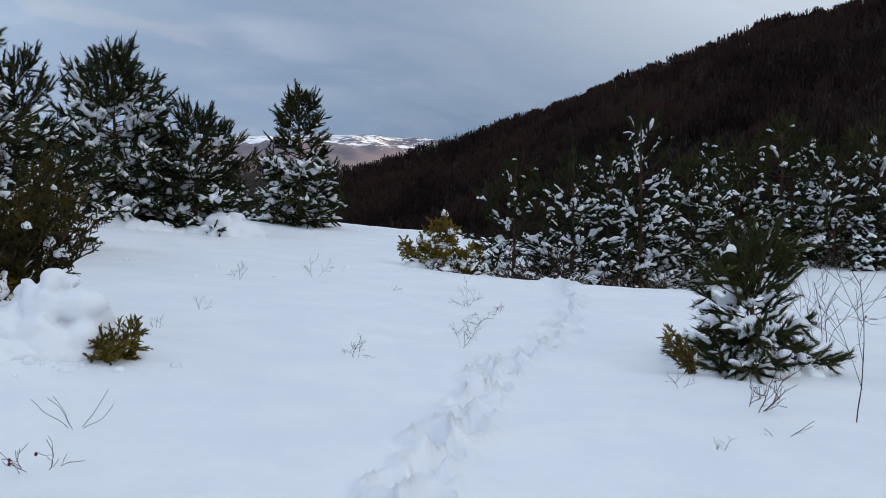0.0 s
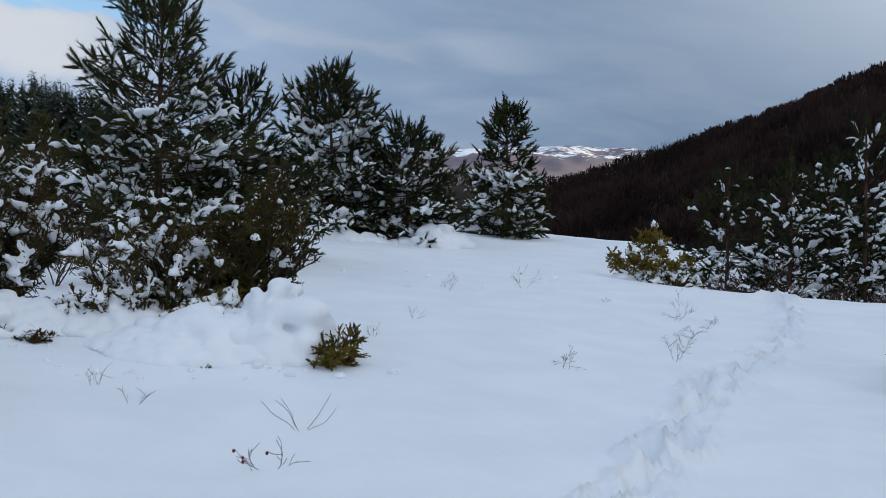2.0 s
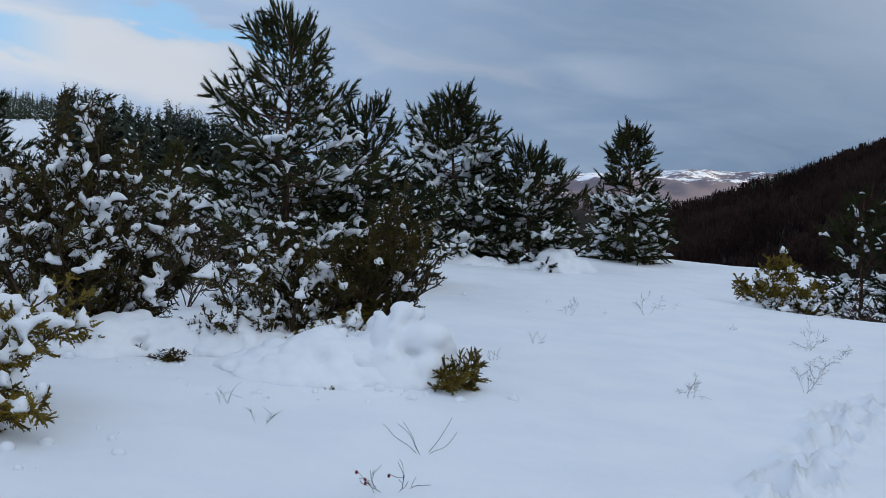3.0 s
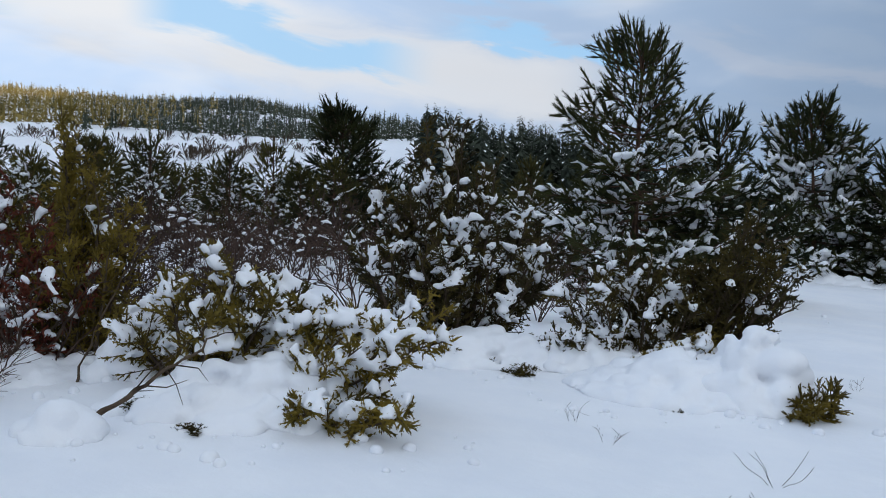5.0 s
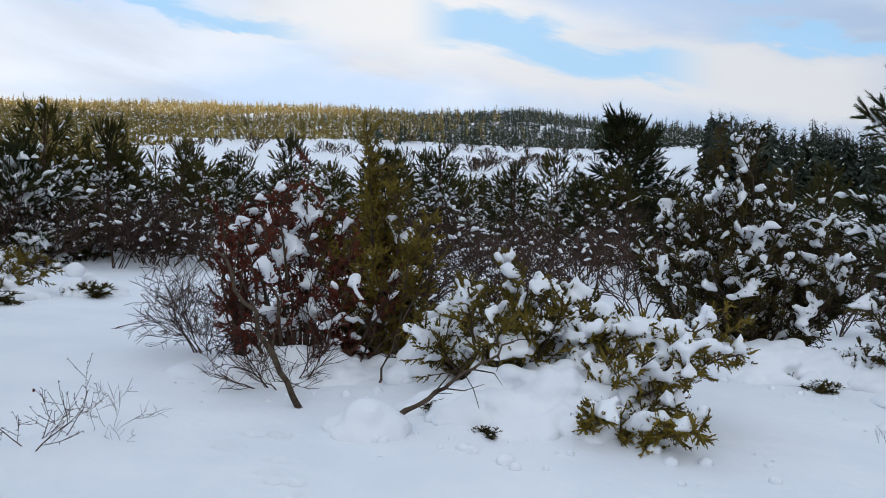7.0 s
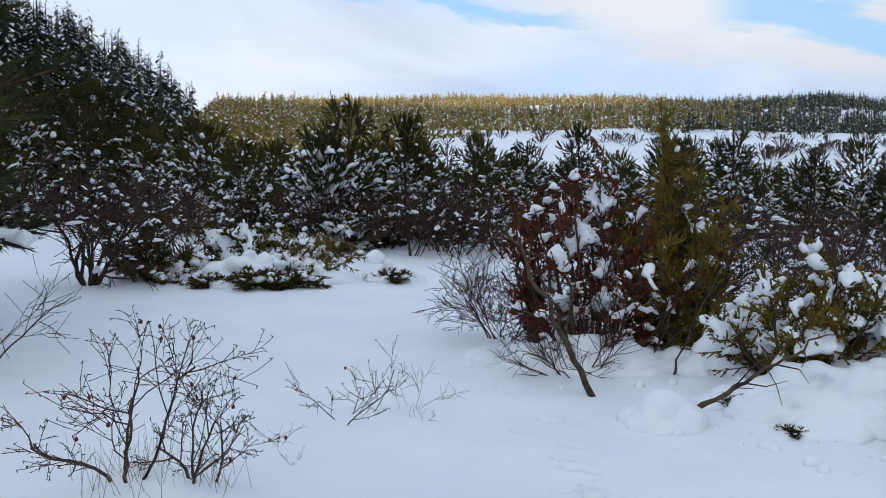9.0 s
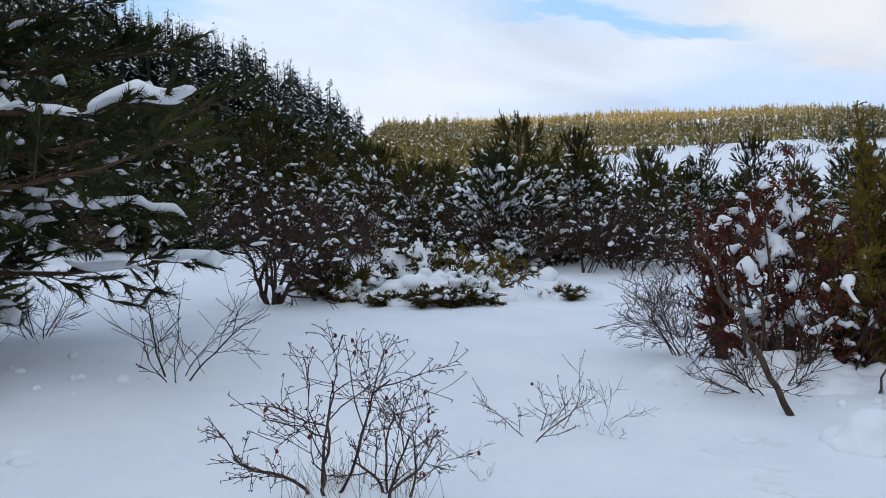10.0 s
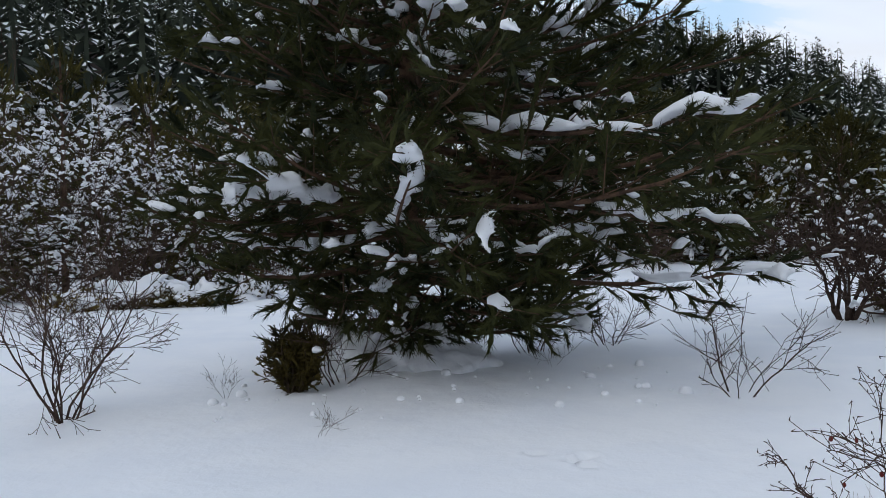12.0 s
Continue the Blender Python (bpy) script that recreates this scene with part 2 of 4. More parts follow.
def brushes(rng, base, way, length, needles, needle_len, width, spread=0.85):
    """Shoots set all round with needles, each a slim blade."""
    base, way = np.asarray(base, float).reshape(-1, 3), unit(way).reshape(-1, 3)
    n = len(base)
    length = np.broadcast_to(length, (n,))
    s, u = side_of(way)
    t = rng.random((n, needles)) ** 0.8
    phi = rng.random((n, needles)) * 2 * np.pi
    lean = spread * (0.55 + 0.6 * rng.random((n, needles))) * (1.15 - 0.55 * t)
    out = np.cos(phi)[..., None] * s[:, None] + np.sin(phi)[..., None] * u[:, None]
    d = np.sin(lean)[..., None] * out + np.cos(lean)[..., None] * way[:, None]
    p = base[:, None] + way[:, None] * (t * length[:, None])[..., None]
    w = unit(np.cross(d, rng.normal(size=d.shape))) * width * 0.5
    L = (needle_len * (0.75 + 0.5 * rng.random((n, needles))))[..., None]
    v = np.stack([p + w, p - w, p + d * L], axis=2).reshape(-1, 3)
    return v, np.arange(len(v)).reshape(-1, 3)


def drapes(rng, a, b, width, thick, rings=5, sides=6, sag=0.25):
    """Lumps of snow lying along lines from a to b, domed above and flat below."""
    a, b = np.asarray(a, float).reshape(-1, 3), np.asarray(b, float).reshape(-1, 3)
    n = len(a)
    width, thick = np.broadcast_to(width, (n,)), np.broadcast_to(thick, (n,))
    t = np.linspace(0, 1, rings)
    line = a[:, None] + (b - a)[:, None] * t[None, :, None]
    line[..., 2] -= (sag * 2 * rng.random(n) * np.linalg.norm(b - a, axis=1))[:, None] * (t ** 2)[None]
    line += rng.normal(size=line.shape) * (width * 0.20)[:, None, None]
    d = unit((b - a) * np.array([1, 1, 0.3]))
    s = unit(np.cross(d, [0, 0, 1.0]) + 1e-6)
    fat = (0.22 + 0.78 * np.sin(np.pi * (0.10 + 0.80 * t)) ** 0.8)[None] * (0.8 + 0.4 * rng.random((n, rings)))
    ang = np.arange(sides) * 2 * np.pi / sides
    c, z = np.cos(ang), np.sin(ang)
    z = np.where(z < 0, z * 0.35, z)
    jit = 0.82 + 0.36 * rng.random((n, rings, sides))
    v = line[:, :, None] + (s[:, None, None] * (c[None, None] * fat[..., None] * width[:, None, None] * jit)[..., None])
    v[..., 2] += z[None, None] * fat[..., None] * thick[:, None, None] * jit
    ends = np.stack([line[:, 0] - d * width[:, None] * 0.5, line[:, -1] + d * width[:, None] * 0.5], axis=1)
    v = np.concatenate([v.reshape(n, -1, 3), ends], axis=1)
    f = []
    for i in range(rings - 1):
        for j in range(sides):
            k = (j + 1) % sides
            f += [(i * sides + j, i * sides + k, (i + 1) * sides + k), (i * sides + j, (i + 1) * sides + k, (i + 1) * sides + j)]
    e, m = rings * sides, (rings - 1) * sides
    f += [(e, (j + 1) % sides, j) for j in range(sides)] + [(e + 1, m + j, m + (j + 1) % sides) for j in range(sides)]
    return v.reshape(-1, 3), (np.arange(n)[:, None, None] * (e + 2) + np.array(f)[None]).reshape(-1, 3)


def melt(ob, voxel, rounds=4):
    """Lets overlapping lumps of snow run together into one soft mass."""
    m = ob.modifiers.new("merge", "REMESH")
    m.mode, m.voxel_size, m.use_smooth_shade = "VOXEL", voxel, True
    m = ob.modifiers.new("soften", "SMOOTH")
    m.factor, m.iterations = 0.5, rounds
    return ob


def settle(root):
    """Turns the merged snow of a thing that is to be copied into a plain mesh."""
    for ob in root.children:
        if ob.modifiers:
            done = bpy.data.meshes.new_from_object(ob.evaluated_get(bpy.context.evaluated_depsgraph_get()))
            ob.modifiers.clear()
            ob.data = done
    return root


def blobs(centres, radii, sides=9, rings=6):
    """Many closed, rounded lumps at once; radii in x, y, z for each."""
    c, r = np.asarray(centres, float).reshape(-1, 3), np.asarray(radii, float).reshape(-1, 3)
    th = np.linspace(0, np.pi, rings + 1)[1:-1]
    a = np.arange(sides) * 2 * np.pi / sides
    ring = np.stack([np.sin(th)[:, None] * np.cos(a), np.sin(th)[:, None] * np.sin(a), np.cos(th)[:, None] + 0 * a], -1).reshape(-1, 3)
    shape = np.concatenate([ring, [[0, 0, 1.0], [0, 0, -1.0]]])
    f, k, top = [], rings - 1, (rings - 1) * sides
    for i in range(k - 1):
        for j in range(sides):
            q = (j + 1) % sides
            f += [(i * sides + j, (i + 1) * sides + j, (i + 1) * sides + q), (i * sides + j, (i + 1) * sides + q, i * sides + q)]
    for j in range(sides):
        q = (j + 1) % sides
        f += [(top, j, q), (top + 1, (k - 1) * sides + q, (k - 1) * sides + j)]
    v = c[:, None] + shape[None] * r[:, None]
    return v.reshape(-1, 3), (np.arange(len(c))[:, None, None] * len(shape) + np.array(f)[None]).reshape(-1, 3)


# ---- the lie of the land ----
def polar(az, d):
    """x, y at d metres, az degrees to the left of +y."""
    return -d * math.sin(radians(az)), d * math.cos(radians(az))


def ease(v, lo, hi):
    t = np.clip((np.asarray(v, float) - lo) / (hi - lo), 0, 1)
    return t * t * (3 - 2 * t)


# bearing, foot of the slope and its height, distance and rise (degrees) of the skyline
SLOPES = np.array([
    # rows -130 to -24 lie out of view, raised to block the sun
    (-180, 40, 0.5, 200, 12.0), (-130, 40, -0.5, 230, 15.0), (-90, 50, -3, 250, 19.0), (-45, 60, -8, 315, 21.5), (-30, 90, -12, 325, 15.0), (-24, 105, -15, 350, 9.5), (-20, 110, -16, 360, 8.1), (-15, 120, -18, 380, 7.1),
    (-11, 130, -20, 400, 5.5), (-6, 140, -22, 420, 3.6), (-3, 150, -24, 430, 2.5), (3, 180, -28, 470, 0.6), (8, 200, -32, 520, -0.4), (11, 190, -30, 500, -0.9), (14, 120, -12, 300, 0.1),
    (24, 90, -6, 200, 0.7), (31, 60, -2, 160, 1.5), (40, 60, 0.2, 280, 4.8), (50, 65, 0.5, 420, 5.6), (62, 65, 0.6, 650, 6.1), (75, 65, 0.8, 690, 6.15),
    (82, 50, 1.0, 560, 5.7), (83.6, 46, 1.5, 200, 3.3), (86.3, 44, 1.7, 200, 5.0), (89, 40, 1.8, 195, 6.2), (93, 34, 1.8, 190, 7.2), (99, 30, 1.8, 190, 8.6), (115, 30, 1.8, 190, 11.0), (140, 30, 1.5, 190, 13.0), (180, 40, 0.5, 200, 12.0)])


def lumps(x, y, scale, seed=0.0):
    """Cheap smooth unevenness in -1..1."""
    x, y = x / scale + seed, y / scale - 0.7 * seed
    return (np.sin(x + 1.3 * np.sin(0.7 * y)) + np.sin(0.83 * y - 1.1 * np.sin(0.9 * x + 1)) + 0.6 * np.sin(1.9 * x + 1.4 * y + 2) + 0.6 * np.sin(1.7 * y - 2.1 * x)) / 3.2


TRAIL = [(-0.55, 3.2), (-0.31, 5.0), (-0.18, 6.1), (-0.02, 7.4), (0.10, 8.6), (0.50, 9.8), (0.80, 10.9), (1.11, 13.3), (1.25, 16.4), (1.2, 19.0)]
PAWS = [(-3.1, 0.9), (-3.5, 1.5), (-4.1, 1.9), (-4.9, 2.1), (-2.9, -0.9), (-3.3, -1.0), (-4.2, -1.15), (-3.7, 2.3), (-5.5, 2.3), (-6.0, -1.6)]
# snow heaped over low bushes: x, y, reach, height
HEAPS = [(-2.95, 7.7, 0.6, 0.10), (-3.9, 8.2, 0.9, 0.12), (-5.0, 4.4, 0.8, 0.10), (-5.9, 4.2, 0.7, 0.10), (-4.52, 0.12, 0.34, 0.15), (-5.65, 1.35, 0.38, 0.08), (-8.6, -3.4, 0.9, 0.12)]


def height(x, y, detail=True):
    x, y = np.asarray(x, float), np.asarray(y, float)
    u, d, az = -x, np.hypot(x, y), np.degrees(np.arctan2(-x, y))
    z = 0.1 + np.where(u > 0, 0.075 * 25 * np.tanh(u / 25), 0.04 * 12 * np.tanh(u / 12)) - 0.012 * np.clip(y, 0, 30) - 0.012 * np.clip(-y, 0, 30)
    z = z - 0.22 * np.exp(-((x + 5) ** 2 + (y - 23) ** 2) / 50)
    z = z - 1.5 * np.exp(-(((x - 2.2) / 2.6) ** 2 + ((y - 22.5) / 2.6) ** 2))
    foot, base, far, rise = (np.interp(az, SLOPES[:, 0], SLOPES[:, k]) for k in (1, 2, 3, 4))
    top = 1.6 + far * np.tan(np.radians(rise))
    near = 26 + 0 * d
    w = ease(d, near, np.maximum(foot, near + 4))
    z = z * (1 - w) + base * w
    s = np.clip((d - foot) / np.maximum(far - foot, 1), 0, 1)
    climb = np.where((az > 35) & (az < 84), s, ease(s, -0.25, 1.0) - ease(0, -0.25, 1.0) * (1 - s))
    z = z + (top - base) * climb - 0.12 * np.clip(d - far, 0, 500)
    z = z + lumps(x, y, 23.0, 1.0) * 3.0 * ease(d, 60, 300)
    if detail:
        k = 1 - ease(d, 30, 60)
        z = z + k * (0.035 * lumps(x, y, 1.7, 3.0) + 0.020 * lumps(x, y, 0.45, 5.0) + 0.006 * lumps(x, y, 0.16, 9.0) + 0.07 * lumps(x, y, 6.0, 2.0))
        for hx, hy, r, a in HEAPS:
            q = np.exp(-((x - hx) ** 2 + (y - hy) ** 2) / (r * r))
            z = z + a * q * (1 + 0.35 * lumps(x, y, 0.12, hx))
    return z


def at(az, d, lift=0.0):
    x, y = polar(az, d)
    return x, y, float(height(x, y)) + lift


def build_ground():
    view = np.arange(-26, 136.01, 0.42)
    az = np.concatenate([np.arange(-180, -26, 4.0), view, np.arange(138, 179, 4.0)])
    r = np.concatenate([[0.02, 0.7, 1.4, 2.1, 2.7], np.geomspace(3.0, 20, 290), np.geomspace(20.7, 4600, 120)])
    A, R = np.meshgrid(np.radians(az), r)
    x, y = -R * np.sin(A), R * np.cos(A)
    z = height(x, y)
    # a trodden trail: alternate prints with raised rims in a shallow rut
    rng = np.random.default_rng(4)
    pts = np.array(TRAIL)
    seg = np.concatenate([[0], np.cumsum(np.linalg.norm(np.diff(pts, axis=0), axis=1))])
    steps = np.arange(0, seg[-1], 0.27)
    for i, s in enumerate(steps):
        cx, cy = np.interp(s, seg, pts[:, 0]), np.interp(s, seg, pts[:, 1])
        dx, dy = unit(np.array([np.interp(s + 0.3, seg, pts[:, 0]) - cx, np.interp(s + 0.3, seg, pts[:, 1]) - cy + 1e-6]))
        off = (0.075 if i % 2 else -0.075) + rng.normal() * 0.03
        px, py = cx + dy * off, cy - dx * off
        near = (np.abs(x - px) < 0.8) & (np.abs(y - py) < 0.8)
        lx, ly = (x[near] - px) * dx + (y[near] - py) * dy, (x[near] - px) * dy - (y[near] - py) * dx
        e = np.sqrt((lx / 0.16) ** 2 + (ly / 0.085) ** 2)
        deep = 0.09 + 0.06 * rng.random()
        z[near] += -deep * (1 - ease(e, 0.65, 1.2)) + 0.055 * np.exp(-((e - 1.5) / 0.3) ** 2) * (0.4 + 1.2 * rng.random())
    s = np.clip(np.argmin(np.hypot(x[..., None] - np.interp(steps, seg, pts[:, 0]), y[..., None] - np.interp(steps, seg, pts[:, 1])), axis=-1), 0, None)
    off = np.hypot(x - np.interp(steps, seg, pts[:, 0])[s], y - np.interp(steps, seg, pts[:, 1])[s])
    z += np.exp(-(off / 0.21) ** 4) * (0.014 * lumps(x, y, 0.04, 8.0) + 0.020 * lumps(x, y, 0.085, 2.0) - 0.008)
    for px, py in PAWS:
        for k in range(4):
            qx, qy = px + rng.normal() * 0.15, py + rng.normal() * 0.15
            e = np.hypot((x - qx) * (0.8 + 0.5 * rng.random()), y - qy) / 0.045
            z += -0.07 * (1 - ease(e, 0.5, 1.3)) + 0.010 * np.exp(-((e - 1.7) / 0.4) ** 2)
    nr, na = R.shape
    i, j = np.meshgrid(np.arange(nr - 1), np.arange(na), indexing="ij")
    k = (j + 1) % na
    q = np.stack([i * na + j, i * na + k, (i + 1) * na + k, (i + 1) * na + j], -1).reshape(-1, 4)
    tris = np.concatenate([q[:, [0, 1, 2]], q[:, [0, 2, 3]]])
    ca, cd = np.degrees(A).ravel()[tris[:, 0]], R.ravel()[tris[:, 0]]
    # dark brown ground colour below the distant woods
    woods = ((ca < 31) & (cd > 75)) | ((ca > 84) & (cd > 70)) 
    ground = link_mesh("ground", np.stack([x, y, z], -1), tris, [SNOW, DARK_FLOOR], True, woods.astype(int))
    tagged(ground, "untrodden bluish-white snow with one trail of footprints", "ground", kind="structure")


build_ground()


def build_mountain():
    az = np.linspace(-8, 36, 160)
    rise = np.interp(az, [-8, 3, 6.2, 11, 14.5, 22, 36], [1.2, 1.75, 2.0, 1.8, 1.7, 1.2, 0.4])
    s = np.linspace(0, 1, 40)
    A, S = np.meshgrid(np.radians(az), s)
    D = 2500 + 1000 * S
    x, y = -D * np.sin(A), D * np.cos(A)
    top = 1.6 + 3450 * np.tan(np.radians(rise)) + 5 * lumps(az * 30, az * 11, 14.0)
    z = -160 + (top[None] + 160) * np.sin(S * np.pi / 2) ** 0.9 + 22 * lumps(x, y, 90.0, 2) * np.sin(S * np.pi) + 10 * lumps(x, y, 33.0, 1) * np.sin(S * np.pi)
    na = len(az)
    i, j = np.meshgrid(np.arange(len(s) - 1), np.arange(na - 1), indexing="ij")
    q = np.stack([i * na + j, i * na + j + 1, (i + 1) * na + j + 1, (i + 1) * na + j], -1).reshape(-1, 4)
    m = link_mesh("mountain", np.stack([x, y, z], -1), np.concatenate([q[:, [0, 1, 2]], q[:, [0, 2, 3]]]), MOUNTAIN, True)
    tagged(m, "distant wooded mountain, haze in its colour, with sunlit snowy clearings", "mountain", kind="structure")


build_mountain()


# ---- plants ----
def spindles(rng, base, way, length, radius):
    """The dense inside of needled shoots: slim ragged spindles, three-sided."""
    base, way = np.asarray(base, float).reshape(-1, 3), unit(way).reshape(-1, 3)
    n = len(base)
    length = np.broadcast_to(length, (n,))
    s, u = side_of(way)
    a = rng.random((n, 1)) * 6.283 + np.arange(3)[None] * 2.094
    ring = (base + way * (length * (0.45 + 0.25 * rng.random(n)))[:, None])[:, None] + (np.cos(a)[..., None] * s[:, None] + np.sin(a)[..., None] * u[:, None]) * radius * (0.7 + 0.6 * rng.random((n, 3, 1)))
    v = np.concatenate([base[:, None] - way[:, None] * 0.02, ring, (base + way * (length * 1.02)[:, None])[:, None]], axis=1)
    f = np.array([(0, 2, 1), (0, 3, 2), (0, 1, 3), (4, 1, 2), (4, 2, 3), (4, 3, 1)])
    return v.reshape(-1, 3), (np.arange(n)[:, None, None] * 5 + f[None]).reshape(-1, 3)


def pine_packs(seed, tall, reach, whorls=12, arms=5, needles=34, needle_len=0.08, width=0.010, snow=0.5, snow_size=1.0, first=0.03, droop=0.10, sides=6, rings=5, gap=0.13, finger=0.26, bare_top=0.80, forks=2, fine=True, low_cut=0.0, core=0.26, skirt=0.72, shag=0.25, ribbon=1.0, toward=0.0, bias=0.0):
    """Trunk, branchwork, needles and snow of a young pine with its foot at the origin. Its shoots are bushy fingers."""
    rng = np.random.default_rng(seed)
    bend = rng.normal(size=2) * 0.02 * tall
    zs = np.linspace(-0.15, tall * 0.95, 9)
    spine = np.stack([bend[0] * (zs / tall) ** 2, bend[1] * (zs / tall) ** 2, zs], -1)
    r0 = 0.011 * tall + 0.012
    trunk = tube(spine, np.linspace(r0 * 1.25, r0 * 0.22, 9), 7)
    on = lambda z: np.array([np.interp(z, zs, spine[:, 0]), np.interp(z, zs, spine[:, 1]), z])
    limb, sa, sb, base, way, size, da, db, dw, ra, rb, rw = ([] for k in range(12))

    def shoot(p, d, ln, snowy):
        base.append(p), way.append(d), size.append(ln)
        if snowy and d[2] < 0.7:
            o = np.array([0, 0, needle_len * 0.45])
            da.append(p + d * ln * (0.05 + 0.4 * rng.random()) + o), db.append(p + d * (ln * (0.80 + 0.3 * rng.random())) + o)
            dw.append((0.018 + 0.036 * rng.random() ** 1.5) * snow_size)

    for w in range(whorls):
        s = first + (0.88 - first) * (w + 0.5 * rng.random()) / whorls
        start = rng.random() * 6.28
        cover = snow * (1.0 if s < bare_top - 0.15 else 0.5 if s < bare_top else 0.04)
        ragged = 0.78 + 0.34 * rng.random()
        for k in range(arms + (rng.random() < 0.5) - (s > 0.62)):
            full = reach * (1 - s) ** 0.8 * 1.05 + 0.12 * tall / 4 * (s > 0.6)
            full = min(full, reach * (skirt + (1 - skirt) * s / 0.24))
            L = max(full * ragged * (0.58 + 0.55 * rng.random()), 0.16)
            phi = start + 6.283 * k / arms + rng.normal() * 0.25
            L *= 1 + bias * math.cos(phi - radians(toward))
            lift = min(-droop + 0.14 * rng.normal() + 1.9 * max(s - 0.32, 0), 1.22)
            c = np.linspace(0, 1, 6)
            el = lift + (0.6 - 0.3 * s) * (c - 0.45)
            st = L / 5
            flat = np.concatenate([[0], np.cumsum(np.cos(el[1:]) * st)])
            up = np.concatenate([[0], np.cumsum(np.sin(el[1:]) * st)])
            wob = rng.normal() * 0.12 * c ** 2 * L
            o = on(tall * (s + 0.02 * rng.normal()))
            line = o + np.stack([np.cos(phi) * flat - np.sin(phi) * wob, np.sin(phi) * flat + np.cos(phi) * wob, up], -1)
            if line[:, 2].min() < low_cut + 0.04:
                line[:, 2] = np.maximum(line[:, 2], low_cut + 0.04)
            burden = cover * (0.45 + 1.2 * rng.random())
            w0 = r0 * 0.36 * (0.5 + 0.5 * L / reach)
            limb.append(tube(line, np.linspace(w0, 0.006, 6), 4) if fine else tube(line[[0, 2, 5]], [w0, w0 * 0.6, 0.006], 3))
            tipdir = unit(line[-1] - line[-2])
            shoot(line[-1] - tipdir * finger * 0.4, unit(tipdir + [0, 0, 0.3]), finger * (1.0 + 0.35 * rng.random()) * (1.12 if s > 0.62 else 1.0), rng.random() < burden)
            if rng.random() < burden * ribbon:
                for i in range(1 + int(3 * rng.random() ** 1.5), 5):
                    o = np.array([0, 0, needle_len * 0.45])
                    if rng.random() < 0.85:
                        ra.append(line[i] + o), rb.append(line[i + 1] + o)
                        rw.append((0.030 + 0.045 * rng.random()) * snow_size * (0.5 + 0.6 * min(L / 1.5, 1)))
            m = max(int(L * 0.86 / gap), 1)
            for q in range(m):
                g = 0.16 + 0.82 * (q + rng.random() * 0.8) / m
                i = min(int(g * 5), 4)
                p = line[i] + (line[i + 1] - line[i]) * (g * 5 - i)
                d = unit(line[i + 1] - line[i])
                sd = unit(np.cross(d, [0, 0, 1.0])) * (1 if (q + k) % 2 else -1)
                sub = unit(d * (0.75 + 0.3 * rng.random()) + sd * (0.75 + 0.3 * rng.normal()) + np.array([0, 0, 0.12 + shag * rng.normal()]))
                ln = 0.10 + 0.40 * L * (1 - g) + 0.12 * rng.random()
                e = p + sub * ln
                sa.append(p), sb.append(e)
                laden = rng.random() < burden
                shoot(e - sub * min(finger * 0.5, ln * 0.6), unit(sub + [0, 0, 0.15 + 0.25 * s + 2.2 * max(s - 0.55, 0)]), finger * (0.8 + 0.4 * rng.random()) * (1.08 if s > 0.62 else 1.0), laden)
                for h in range(forks):
                    f = 0.15 + 0.65 * rng.random()
                    shoot(p + (e - p) * f, unit(sub + rng.normal(size=3) * 0.55 + [0, 0, 0.1 if h else -0.15]), finger * (0.6 + 0.4 * rng.random()), laden and rng.random() < 0.75)
    top = on(tall * 0.93)
    for k in range(7 if fine else 4):
        a = k * 2.4
        lean = (0.36 if fine else 0.18) * (k > 0)
        d = unit([lean * np.cos(a), lean * np.sin(a), 1])
        shoot(top - [0, 0, 0.03 * k * tall / 4], d, (0.40 if k == 0 else 0.30) * min(1, tall / 3.5), False)
    base, way, size = np.array(base), np.array(way), np.array(size)
    crown = join(brushes(rng, base, way, size, needles, needle_len, width), spindles(rng, base, way, size, needle_len * core))
    work = join(*limb, sticks(sa, sb, 0.006, 0.004) if fine else join())
    dw = np.array(dw)
    load = drapes(rng, da, db, dw, dw * 0.95, rings, sides, 0.3) if len(da) else join()
    if ra:
        rw = np.array(rw)
        load = join(load, drapes(rng, ra, rb, rw, rw * 0.9, rings, sides, 0.1))
    return trunk, work, crown, load


def pine(name, place, label, turn=0.0, size=1.0, group="", needle=None, voxel=0.0, **shape):
    trunk, work, crown, load = pine_packs(**shape)
    t = thing(name, place, label, "pine tree", group, turn, size)
    part("trunk", trunk, BARK, t, smooth=True)
    part("branchwork", work, BARK, t, kind="stuff")
    part("crown", crown, needle or NEEDLE, t, kind="stuff")
    snow = part("snow_load", load, SNOW, t, "white snow lying on the boughs", True, "stuff")
    if voxel:
        melt(snow, voxel, 2)
    return t


